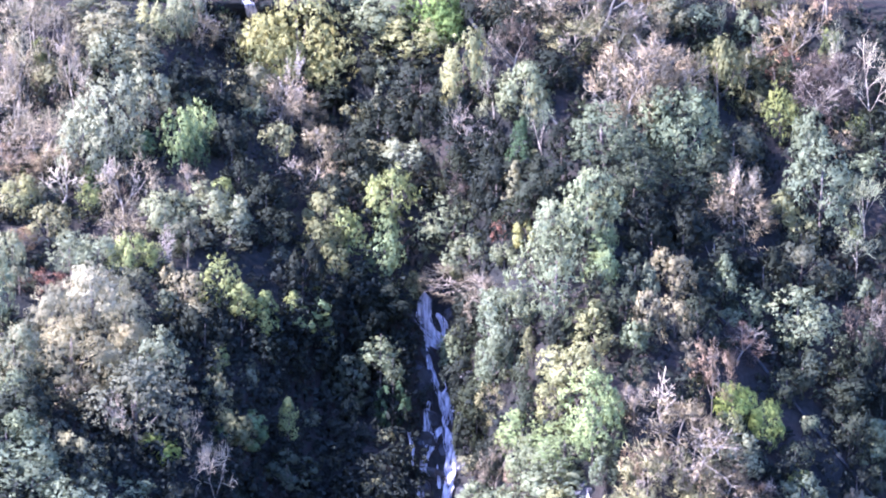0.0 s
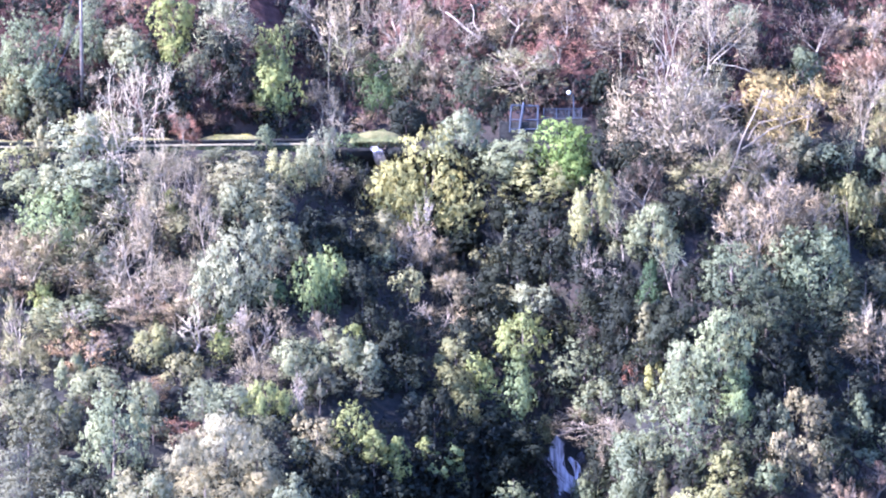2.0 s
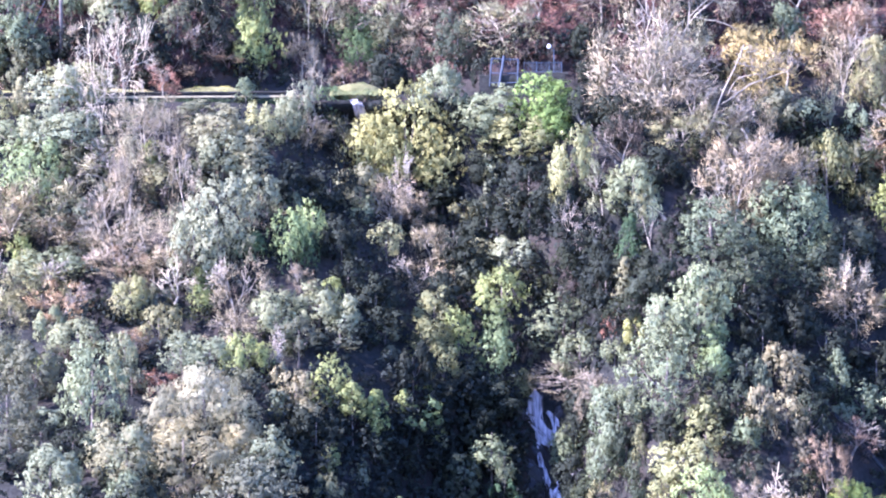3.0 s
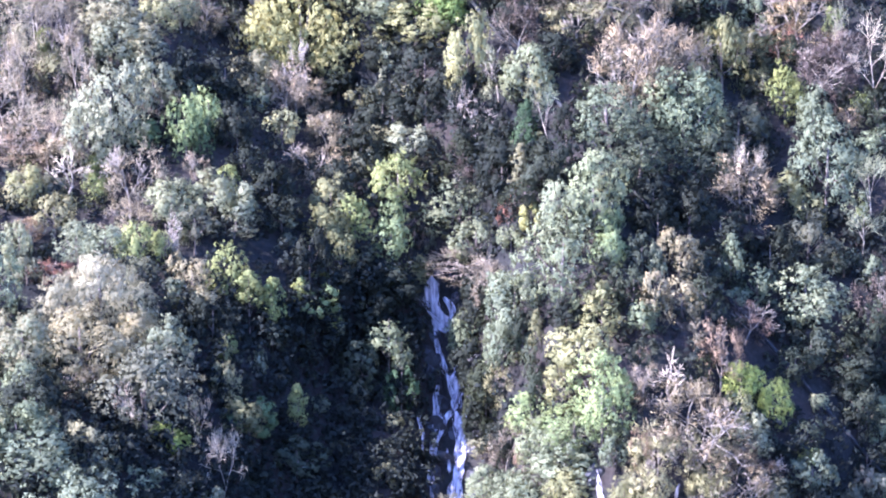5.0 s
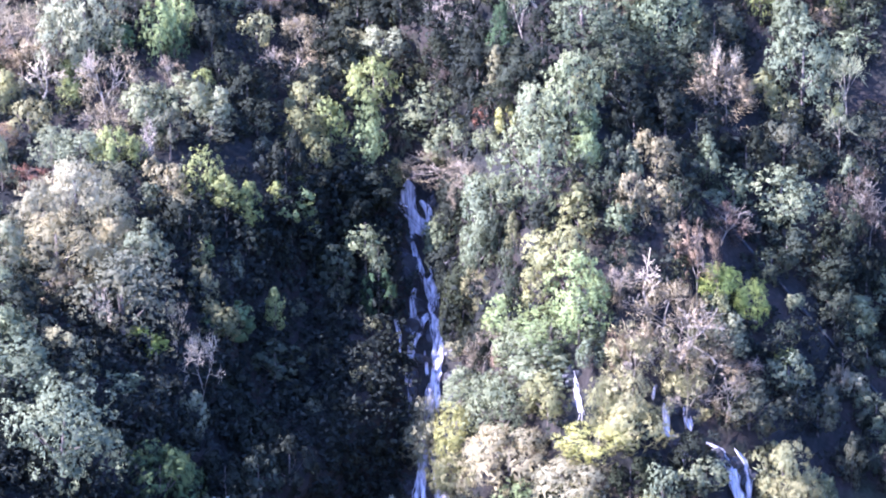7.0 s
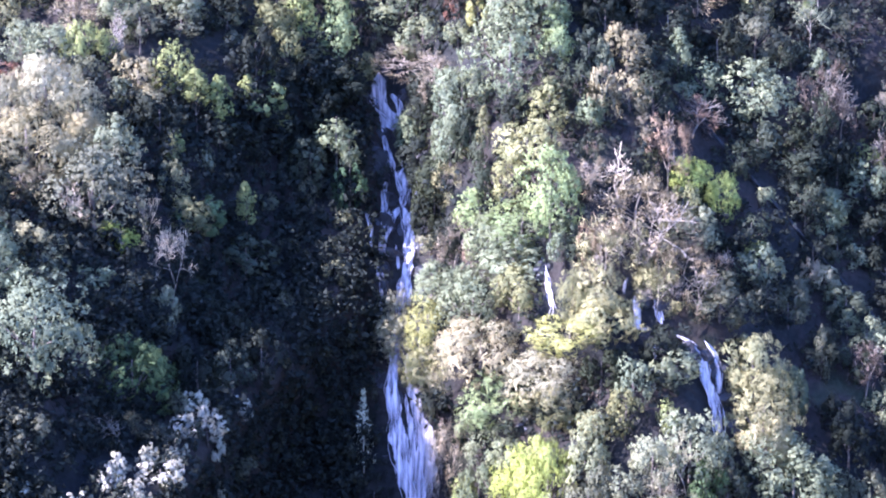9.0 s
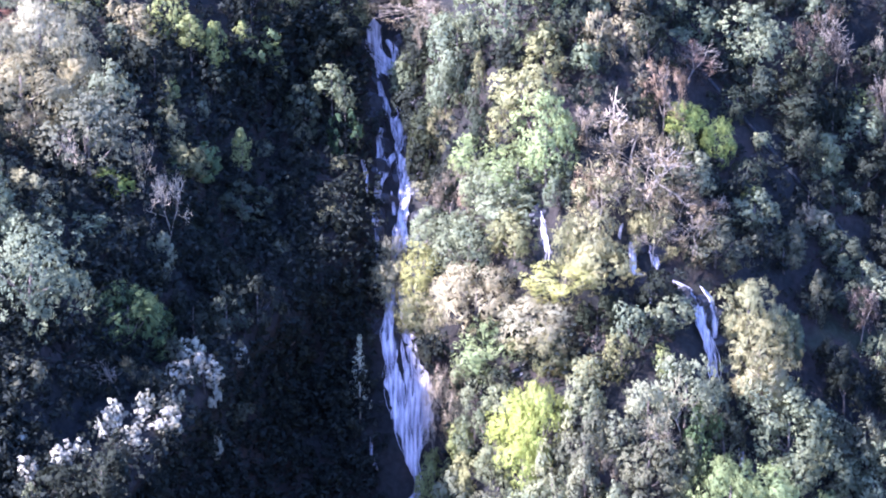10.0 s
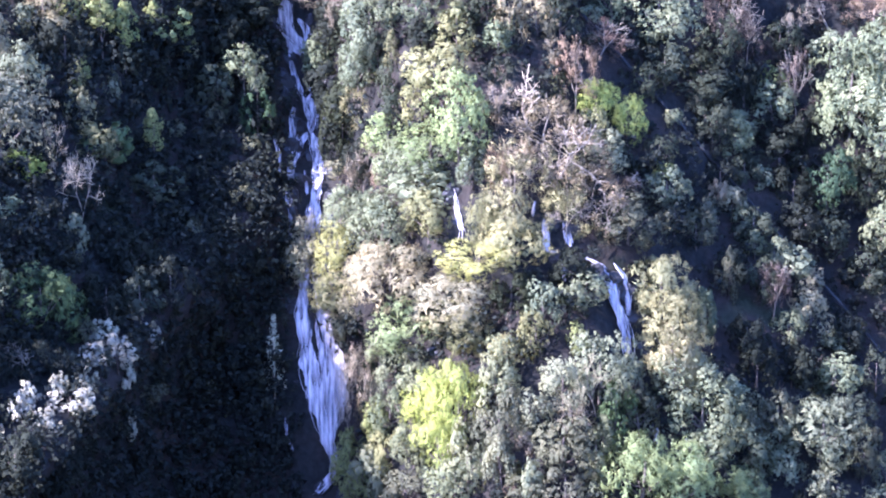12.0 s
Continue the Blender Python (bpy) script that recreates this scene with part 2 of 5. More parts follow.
def crown(seed, shape, count, tufts, each, leaf, tuft=(0.05, 0.11), squash=0.8, droop=0.0, slim=0.5, inner=34):
    """A crown of boughs, each with larger leaves inside, many small leafy tufts over its outer side, and loose sprigs beyond."""
    rng = np.random.default_rng(seed)
    b, size = boughs(rng, shape, count)
    idx = np.repeat(np.arange(count), tufts)
    d = unit(rng, len(idx)) + (b[idx] - np.array([0, 0, 0.7])) * 0.7 + np.array([0, 0, 0.2])
    d /= np.linalg.norm(d, axis=1, keepdims=True)
    far = np.where(rng.uniform(size=len(idx)) < 0.14, rng.uniform(1.05, 1.4, len(idx)), rng.uniform(0.7, 1.06, len(idx)))
    c = b[idx] + d * size[idx, None] * far[:, None]
    r = rng.uniform(*tuft, len(idx))
    hi = np.repeat(np.arange(count), inner)
    hd = unit(rng, len(hi))
    hv, hf = leaf_quads(rng, b[hi] + hd * size[hi, None] * rng.uniform(0.3, 0.8, (len(hi), 1)), hd, leaf * 1.7, leaf * 1.7 * max(slim, 0.3))
    hn = np.repeat(hd, 3, axis=0)
    li = np.repeat(np.arange(len(c)), each)
    ld = unit(rng, len(li)) + d[li] * 0.65
    ld /= np.linalg.norm(ld, axis=1, keepdims=True)
    p = c[li] + ld * r[li, None] * rng.uniform(0.3, 1.25, (len(li), 1)) * np.array([1, 1, squash])
    nrm = ld + d[li] * 0.4 + rng.normal(size=ld.shape) * 0.45
    nrm /= np.linalg.norm(nrm, axis=1, keepdims=True)
    along = ld + rng.normal(size=ld.shape) * 0.6 - np.array([0, 0, droop])
    lv, lf = leaf_quads(rng, p, nrm, leaf, leaf * slim, along)
    out = (p - np.array([0, 0, 0.9])) * 0.4
    soft = np.repeat(ld * 0.22 + d[li] * 0.6 + out * 1.3 + rng.normal(size=ld.shape) * 0.08, 3, axis=0)
    v, n = np.concatenate([hv, lv]), np.concatenate([hn, soft])
    return fitted(v), np.concatenate([hf, lf + len(hv)]), n / (np.linalg.norm(n, axis=1, keepdims=True) + 1e-9)


def fitted(v):
    """Shifts and stretches a crown to one unit in half width, standing from 0 to 2."""
    lo, hi = np.percentile(v, 1.0, axis=0), np.percentile(v, 99.0, axis=0)
    v = (v - (lo + hi) / 2) / ((hi - lo) / 2)
    return np.clip(v, -1.12, 1.12) + np.array([0, 0, 1.0])


def haze(seed, count, clumps, strokes=0.075, girth=0.005, upright=0.2):
    """A cloud of fine leafless twigs gathered at the ends of many branches."""
    rng = np.random.default_rng(seed)
    b, size = boughs(rng, "round", 9)
    pick = rng.integers(0, 9, clumps)
    d = unit(rng, clumps) + (b[pick] - np.array([0, 0, 0.6])) * 0.7
    d /= np.linalg.norm(d, axis=1, keepdims=True)
    c = b[pick] + d * size[pick, None] * rng.uniform(0.3, 1.0, (clumps, 1))
    idx = rng.integers(0, clumps, count)
    ld = unit(rng, count)
    p = c[idx] + ld * rng.uniform(0.03, 0.2, (count, 1)) * np.array([1, 1, 0.7])
    along = d[idx] * 0.8 + ld * 0.5 + unit(rng, count) * 0.6 + np.array([0, 0, upright])
    nrm = unit(rng, count)
    nrm -= along * (np.sum(nrm * along, 1) / np.sum(along * along, 1))[:, None]
    nrm /= np.linalg.norm(nrm, axis=1, keepdims=True)
    v, f = leaf_quads(rng, p, nrm, strokes, girth, along)
    soft = np.repeat(ld * 0.55 + d[idx] * 0.6, 3, axis=0)
    return fitted(v), f, soft / (np.linalg.norm(soft, axis=1, keepdims=True) + 1e-9)


def limbs(seed, reach=0.6, count=6, girth=0.05):
    """A bent tapered trunk from the ground into the crown, with limbs."""
    rng = np.random.default_rng(seed)
    lean = rng.uniform(-0.12, 0.12, 2)
    stem = [(0, 0, -0.35), (lean[0] * 0.4, lean[1] * 0.4, 0.3), (lean[0], lean[1], 0.8), (lean[0] * 0.6, lean[1] * 1.4, 1.4)]
    pieces = [tube(stem, [girth * 1.35, girth, girth * 0.75, girth * 0.3], 6)]
    for k in range(count):
        w, t = 2 * math.pi * (k + rng.uniform(0, 0.6)) / count, rng.uniform(0.1, 0.85)
        s = Vector(stem[1]).lerp(Vector(stem[2]), t)
        e = s + Vector((math.cos(w) * reach, math.sin(w) * reach, rng.uniform(0.25, 0.7)))
        m = s.lerp(e, 0.5) + Vector((0, 0, -0.08))
        pieces.append(tube([s, m, e], [girth * 0.55, girth * 0.35, girth * 0.1], 4))
    return joined(pieces)


def bare_branches(seed, depth, spread, girth, lean=0.0, first=0.75):
    """Trunk with limbs, and the twigs apart, of a leafless tree."""
    rng = np.random.default_rng(seed)
    wood, twigs = [], []

    def grow(p, d, length, r, level):
        bend = Vector(rng.normal(size=3)) * (0.16 if level == 0 else 0.36)
        m = p + (d + bend * 0.6) * length * 0.5
        e = m + (d + bend).normalized() * length * 0.5
        rr = max(0.005, r * (0.78 if level < depth else 0.4))
        path, girths = ([p, m, e], [r, (r + rr) / 2, rr]) if level < 4 else ([p, e], [r, rr])
        (wood if level <= 2 else twigs).append(tube(path, girths, 5 if level <= 1 else 3))
        if level == depth:
            return
        for k in range(2 if level == 0 else rng.integers(2, 4)):
            a = Vector(rng.normal(size=3))
            a = (a - d * a.dot(d)).normalized()
            nd = (d + a * rng.uniform(0.45, 1.0) * spread + Vector((0, 0, 0.05))).normalized()
            grow(m.lerp(e, rng.uniform(0.1, 1.0)), nd, length * rng.uniform(0.55, 0.82), rr * rng.uniform(0.62, 0.85), level + 1)
        grow(e, (d + bend * 0.5).normalized(), length * 0.72, rr * 0.85, level + 1)

    grow(Vector((0, 0, 0)), Vector((lean, 0, 1)).normalized(), first, girth, 0)
    (v, f), (v2, f2) = joined(wood), joined(twigs)
    both = np.array([tuple(q) for q in v] + [tuple(q) for q in v2])
    lo, hi = both.min(0), both.max(0)
    root = both[:5].mean(0)
    half = np.percentile(np.abs(both - root)[:, :2].max(1), 96)
    both = (both - root) / np.array([half, half, (hi[2] - lo[2]) / 2])
    both[both[:, 2] < 0.06, 2] -= 0.2
    return (both[:len(v)], f), (both[len(v):], f2)


def young_conifer(seed):
    """An open young conifer: a thin straight stem, and level boughs with needles."""
    rng = np.random.default_rng(seed)
    stem = tube([(0, 0, -0.3), (0.02, 0, 1.0), (0.08, 0, 2.0)], [0.07, 0.045, 0.015], 6)
    p, along = [], []
    for z in np.arange(0.05, 1.98, 0.17):
        reach = np.interp(z, [0.0, 0.5, 2.0], [1.0, 0.85, 0.15])
        for w in rng.uniform(0, 6.28) + np.arange(4) * 1.571:
            d = np.array([math.cos(w), math.sin(w), 0.18])
            t = rng.uniform(0.15, 1.0, 9)
            p.append(d * (t * reach)[:, None] + np.array([0.04 * z, 0, z]) + rng.normal(size=(9, 3)) * 0.03)
            along.append(d + rng.normal(size=(9, 3)) * 0.5)
    p, along = np.concatenate(p), np.concatenate(along)
    return leaf_quads(rng, p, unit(rng, len(p)), 0.1, 0.018, along), stem


KINDS = {}


def model(kind, name, leaves, leaf_mat, trunk, bark, category):
    """Builds one plant of a kind; its copies stand on the slope."""
    ob = new(name)
    mesh_object("trunk", *trunk, bark, ob, True)
    mesh_object("crown", leaves[0], leaves[1], leaf_mat, ob, normals=leaves[2] if len(leaves) > 2 else None)
    ob["category"] = category
    KINDS.setdefault(kind, []).append(ob)


for s in range(7):
    model("evergreen", "evergreen_tree", crown(10 + s, "round", 8 + s % 3, 40, 15, 0.034, (0.055, 0.12)), LEAF, limbs(20 + s), BARK, "tree")
for s in range(5):
    model("sapling", "evergreen_tree", crown(150 + s, "round", 8 + s % 2, 28, 11, 0.042, (0.06, 0.13), inner=20), LEAF, limbs(155 + s), BARK, "tree")
for s in range(5):
    model("spreading", "broad_evergreen_tree", crown(110 + s, "dense", 13 + s % 4, 34, 14, 0.0265, (0.045, 0.095)), LEAF, limbs(115 + s), BARK, "tree")
for s in range(4):
    model("open", "silvery_tree", crown(130 + s, "round", 7, 11, 22, 0.06, (0.07, 0.17), inner=6), LEAF, limbs(135 + s, 0.7, 6, 0.04), BARK, "tree")
for s in range(6):
    model("bush", "evergreen_bush", crown(30 + s, "round", 6 + s % 2, 24, 14, 0.05, (0.07, 0.16)), LEAF, limbs(35 + s, 0.5, 3), BARK, "bush")
for s in range(4):
    model("laurel", "laurel_tree", crown(40 + s, "dense", 10, 34, 13, 0.034, (0.055, 0.11), 0.9, 0.0, 0.55), LEAF, limbs(45 + s), BARK, "tree")
for s in range(4):
    model("column", "slender_tree", crown(50 + s, "column", 11, 22, 12, 0.052, (0.06, 0.13), 1.1), LEAF, limbs(55 + s, 0.35), BARK, "tree")
for s in range(5):
    model("feathery", "feathery_shrub", crown(60 + s, "dense", 11, 34, 15, 0.06, (0.06, 0.13), 0.8, 0.7, 0.11, 26), NEEDLE, limbs(65 + s), BARK, "shrub")
for s in range(5):
    wood, twig = bare_branches(175 + s, 4, 1.5, 0.024, (0.2, -0.3, 0.1, -0.1, 0.3)[s], 0.5)
    model("twiggy", "twiggy_shrub", haze(70 + s, 3300, 80, 0.05, 0.0046), TWIG, joined([wood, twig]), PALE_BARK, "shrub")
for s in range(6):
    wood, twig = bare_branches(80 + s, 5, 1.6, 0.03, (-0.25, 0.1, 0.3, 0.0, -0.1, 0.4)[s], 0.95)
    model("bare", "bare_tree", twig, TWIG, wood, PALE_BARK, "tree")
for s in range(3):
    wood, twig = bare_branches(93 + s, 4, 0.5, 0.03)
    model("pole", "slim_bare_tree", twig, TWIG, wood, PALE_BARK, "tree")

wood, twig = bare_branches(310, 4, 1.7, 0.045, 0.5, 0.5)
model("snag", "dead_tree", twig, TWIG, wood, PALE_BARK, "tree")
needles, stem = young_conifer(99)
model("conifer", "young_conifer", needles, NEEDLE, stem, PALE_BARK, "tree")

PALETTE = {
    "bw": ((0.255, 0.285, 0.17), "pale whitish green"),
    # dk, ok and bd carry the shade between crowns in their leaf colour
    "dk": ((0.036, 0.042, 0.03), "shade-darkened green"),
    "ok": ((0.047, 0.054, 0.03), "shade-dulled olive"),
    "dg": ((0.079, 0.121, 0.063), "deep green"),
    "bn": ((0.205, 0.275, 0.075), "fresh light green"),
    # sv has sunlight put into its colour, for a conifer standing in shade
    "sv": ((0.6, 0.62, 0.48), "sun-brightened pale green"),
    "gr": ((0.128, 0.176, 0.077), "green"),
    "yt": ((0.37, 0.352, 0.145), "pale yellow"),
    "br": ((0.345, 0.4, 0.16), "bright fresh green"),
    "ol": ((0.29, 0.275, 0.15), "grey-olive"),
    "og": ((0.256, 0.251, 0.117), "olive-green"),
    "oy": ((0.305, 0.3, 0.145), "yellowish olive"),
    "ob": ((0.325, 0.285, 0.155), "tawny olive"),
    "bg": ((0.197, 0.226, 0.133), "bluish green"),
    "bd": ((0.072, 0.084, 0.055), "shade-darkened bluish green"),
    "bl": ((0.247, 0.272, 0.154), "pale bluish green"),
    "yg": ((0.307, 0.333, 0.121), "yellow-green"),
    "yl": ((0.29, 0.345, 0.15), "light yellow-green"),
    "li": ((0.442, 0.49, 0.124), "vivid lime-green"),
    "ye": ((0.426, 0.414, 0.142), "yellow"),
    "yo": ((0.44, 0.35, 0.155), "golden-ochre"),
    "by": ((0.345, 0.325, 0.16), "straw-yellow"),
    "be": ((0.355, 0.33, 0.195), "pale beige"),
    "gb": ((0.35, 0.31, 0.179), "beige-grey"),
    "gy": ((0.292, 0.302, 0.178), "grey-green"),
    "gl": ((0.252, 0.272, 0.158), "light grey-green"),
    "gd": ((0.16, 0.162, 0.1), "dull grey"),
    "wl": ((0.52, 0.5, 0.385), "silvery pale"),
    "wh": ((0.47, 0.4, 0.3), "whitish"),
    "gp": ((0.32, 0.275, 0.183), "brownish-grey"),
    "bp": ((0.37, 0.303, 0.195), "light brown"),
    "pk": ((0.345, 0.288, 0.182), "pinkish-brown"),
    "pw": ((0.42, 0.36, 0.24), "pale pinkish"),
    "pd": ((0.144, 0.114, 0.094), "dark purplish-brown"),
    "rp": ((0.345, 0.252, 0.17), "reddish-brown"),
    "rk": ((0.202, 0.149, 0.115), "dark reddish-brown"),
    "rs": ((0.31, 0.165, 0.12), "russet"),
    "ro": ((0.41, 0.285, 0.165), "rust-orange"),
    "or": ((0.41, 0.325, 0.185), "orange-brown"),
}
WORDS = {
    "evergreen": "evergreen tree with dense leaf clumps",
    "spreading": "broad evergreen tree with dense leaves",
    "bush": "rounded evergreen bush with dense leaves",
    "open": "tree with scattered sunlit leaf clumps",
    "laurel": "broad-leaved evergreen tree with glossy leaves",
    "column": "slender upright evergreen tree",
    "feathery": "feathery shrub with hanging sprays",
    "conifer": "open young conifer with level boughs",
    "twiggy": "leafless twiggy shrub with fine branches",
    "bare": "bare winter tree with pale branches",
    "snag": "dead tree with bare twisted limbs",
    "pole": "tall slim bare tree with a straight trunk",
}
used = {k: 0 for k in KINDS}


def plant(kind, colour, x, z, width, height, stem=0.0):
    """Stands a plant on the slope at x and the height z; width and height of its crown, and the clear stem under it, in metres."""
    k = used[kind]
    used[kind] += 1
    rgb, word = PALETTE[colour]
    pool = KINDS["sapling" if kind == "evergreen" and width * height < 15 else kind]
    source = pool[k % len(pool)]
    y = float(slope_y(np.array([x]), np.array([z]))[0])
    ob = copy_thing(source, pose(x, y, z, rz=(k * 137.5) % 360) @ Matrix.Diagonal((width / 2, width / 2, height / 2, 1)))
    for c in ob.children:
        if stem and c.name.startswith("trunk"):
            c.scale = (1, 1, 1 + 2 * stem / height)
        if stem and c.name.startswith("crown"):
            c.location = (0, 0, 2 * stem / height)
        if c.name.startswith("crown"):
            v = 1 + 0.12 * math.sin(k * 2.7)
            c.color = (rgb[0] * v, rgb[1] * v, rgb[2] * v * (1 - 0.06 * math.cos(k)), 1)
    where = "above the canal" if z > 84 else "beside the waterfall" if abs(x) < 6 and z < 57 else "on the hillside"
    tagged(ob, f"{word} {WORDS[kind]} {where}", group=f"{KINDS[kind][0]['category']}s on the hillside")
    return ob


# the bank above the canal and the slope just below it
plant("twiggy", "pk", -49.9, 69.5, 5.9, 6.4)
plant("twiggy", "by", -45.9, 65.0, 5.8, 5.0)
plant("twiggy", "bp", -41.2, 70.6, 4.7, 4.5)
plant("twiggy", "pk", -39.0, 67.7, 5.8, 5.0)
plant("twiggy", "gp", 15.5, 89.1, 7.0, 8.3)
plant("twiggy", "rp", 30.1, 86.5, 5.2, 5.6)
plant("twiggy", "gy", -23.7, 88.1, 6.7, 6.5)
plant("twiggy", "gy", -16.2, 88.0, 6.0, 6.4)
plant("twiggy", "gp", -37.9, 78.3, 7.5, 5.4)
plant("bush", "gd", -33.2, 80.9, 5.5, 2.4)
plant("evergreen", "gd", -38.8, 80.9, 4.9, 2.5)
plant("spreading", "bg", -54.8, 88.3, 6.5, 8.4)
plant("evergreen", "bg", -53.6, 85.5, 5.8, 5.9)
plant("evergreen", "og", -55.5, 85.1, 3.9, 5.2)
plant("evergreen", "bg", -51.3, 92.7, 2.0, 3.2)
plant("bush", "bg", -51.8, 94.7, 1.6, 1.9)
plant("bush", "bg", -52.0, 95.8, 1.4, 2.0)
plant("spreading", "bg", -48.5, 90.8, 3.7, 5.1)
plant("spreading", "bg", -48.9, 94.0, 3.1, 3.1)
plant("spreading", "bg", -49.1, 95.7, 2.5, 3.1)
plant("evergreen", "be", -45.2, 91.4, 3.9, 4.0)
plant("evergreen", "gy", -44.1, 89.5, 4.4, 5.1)
plant("twiggy", "ro", -45.3, 95.7, 3.2, 3.3)
plant("evergreen", "yg", -40.3, 92.9, 4.7, 5.7)
plant("laurel", "yg", -39.8, 90.9, 3.0, 3.6)
plant("evergreen", "gd", -37.1, 88.4, 3.0, 4.4)
plant("twiggy", "gy", -34.8, 90.6, 5.8, 8.0)
plant("bush", "dk", -34.8, 90.4, 3.2, 4.1)
plant("bush", "dk", -33.5, 86.2, 4.4, 5.8)
plant("bush", "dk", -40.1, 86.4, 4.4, 4.8)
plant("laurel", "yg", -29.7, 85.2, 4.9, 6.4)
plant("laurel", "yg", -30.1, 88.6, 4.1, 6.5)
plant("laurel", "yg", -30.7, 86.1, 3.5, 3.9)
plant("laurel", "yg", -30.8, 88.2, 2.9, 4.0)
plant("evergreen", "gy", -28.9, 93.4, 3.0, 3.0)
plant("evergreen", "gy", -29.0, 95.1, 2.5, 3.1)
plant("bare", "wh", -41.7, 76.7, 7.3, 15.1)
plant("twiggy", "pk", -47.1, 87.7, 4.0, 3.1)
plant("twiggy", "rp", -55.5, 83.6, 3.3, 2.8)
plant("twiggy", "rp", -37.9, 83.9, 5.8, 3.4)
plant("twiggy", "rs", -37.9, 83.2, 3.2, 3.3)
plant("twiggy", "ro", -32.3, 86.1, 4.6, 1.5)
plant("twiggy", "pd", -33.7, 86.9, 5.1, 3.6)
plant("evergreen", "gy", -46.8, 81.0, 6.5, 5.6)
plant("evergreen", "og", -45.4, 82.7, 6.3, 4.2)
plant("bush", "gd", -52.2, 83.7, 4.6, 5.4)
plant("bare", "gp", -37.6, 75.9, 5.6, 8.9)
plant("bare", "pk", -36.4, 75.9, 3.5, 7.5)
plant("column", "be", -51.2, 81.8, 1.7, 3.7)
plant("evergreen", "oy", -53.3, 80.7, 3.8, 3.1)
plant("evergreen", "gl", -51.1, 78.1, 5.0, 3.8)
plant("evergreen", "gy", -48.1, 78.6, 4.7, 4.2)
plant("evergreen", "gl", -45.0, 77.9, 8.0, 4.4)
plant("column", "bg", -29.5, 82.8, 1.9, 2.5)
plant("evergreen", "ol", -31.2, 78.0, 6.2, 4.8)
plant("evergreen", "oy", -27.2, 78.8, 3.8, 4.3)
plant("evergreen", "gy", -25.1, 78.7, 3.4, 4.8)
plant("spreading", "yl", -48.0, 73.0, 6.6, 6.8)
plant("evergreen", "bg", -41.5, 75.8, 2.7, 3.1)
plant("evergreen", "gd", -44.1, 75.5, 3.3, 3.6)
plant("twiggy", "pk", -38.8, 74.1, 3.8, 5.8)
plant("bare", "pk", -39.5, 67.9, 6.5, 9.1)
plant("twiggy", "pk", -51.5, 71.4, 3.1, 5.4)
plant("twiggy", "rp", -50.9, 69.8, 3.7, 2.9)
plant("evergreen", "ol", -47.8, 71.1, 5.4, 3.6)
plant("evergreen", "gy", -43.7, 71.0, 4.4, 3.6)
plant("twiggy", "bp", -44.8, 69.5, 6.1, 3.7)
plant("laurel", "yg", -48.3, 68.5, 2.3, 3.2)
plant("evergreen", "ol", -43.3, 68.7, 3.2, 2.9)
plant("twiggy", "bp", -38.9, 67.8, 6.1, 2.4)
plant("evergreen", "gl", -45.3, 66.8, 7.2, 3.5)
plant("twiggy", "by", -49.4, 63.9, 4.1, 6.6)
plant("twiggy", "by", -48.8, 62.5, 4.7, 5.0)
plant("twiggy", "ro", -43.6, 63.7, 5.3, 4.1)
plant("bush", "gl", -44.4, 62.5, 2.8, 3.4)
plant("evergreen", "gy", -41.2, 61.3, 5.2, 3.6)
plant("spreading", "bl", -38.2, 56.3, 5.5, 7.9)
plant("evergreen", "gd", -47.4, 59.0, 4.6, 5.1)
plant("bush", "yg", -43.6, 60.1, 2.4, 2.1)
plant("evergreen", "gd", -43.9, 58.4, 4.6, 5.1)
plant("evergreen", "gd", -45.5, 56.3, 5.5, 4.8)
plant("bush", "gl", -45.1, 56.8, 1.6, 1.8)
plant("bush", "gl", -41.9, 56.7, 2.9, 2.0)
plant("evergreen", "gd", -44.5, 54.4, 5.8, 3.6)
plant("evergreen", "gl", -36.9, 54.6, 2.8, 3.0)
plant("evergreen", "og", -36.9, 64.1, 3.8, 4.1)
plant("twiggy", "ro", -36.3, 61.9, 2.5, 2.1)
plant("bush", "gy", -36.8, 59.7, 2.0, 2.4)
plant("bush", "gy", -37.1, 60.8, 1.7, 2.4)
plant("pole", "gp", -24.9, 86.5, 2.3, 15.5)
plant("pole", "pk", -23.0, 88.8, 2.2, 13.5)
plant("pole", "gp", -21.3, 89.6, 1.7, 12.6)
plant("pole", "gp", -20.2, 88.7, 2.4, 5.7)
plant("pole", "gp", -17.6, 89.3, 2.0, 12.2)
plant("pole", "pk", -16.2, 89.0, 1.7, 11.3)
plant("pole", "gp", -13.2, 92.8, 1.8, 8.6)
plant("twiggy", "gp", -25.2, 89.1, 7.6, 9.8)
plant("twiggy", "gp", -18.4, 90.7, 8.2, 8.1)
plant("twiggy", "pk", -25.0, 84.9, 4.0, 4.6)
plant("bare", "pw", -23.2, 78.3, 4.0, 10.9)
plant("laurel", "gr", -19.5, 85.2, 4.0, 4.5)
plant("laurel", "gr", -19.9, 87.6, 3.4, 4.6)
plant("bush", "gr", -22.2, 87.9, 2.3, 2.6)
plant("evergreen", "gd", -16.4, 86.9, 4.2, 4.7)
plant("twiggy", "gp", -12.4, 87.5, 6.0, 4.6)
plant("evergreen", "bd", -9.3, 85.7, 4.3, 5.8)
plant("twiggy", "or", -14.5, 92.7, 3.6, 3.5)
plant("twiggy", "rp", -20.7, 84.1, 3.4, 2.3)
plant("evergreen", "gr", -21.4, 80.6, 3.4, 3.8)
plant("evergreen", "gy", -24.1, 80.5, 3.9, 4.5)
plant("twiggy", "pk", -23.6, 78.3, 4.5, 3.6)
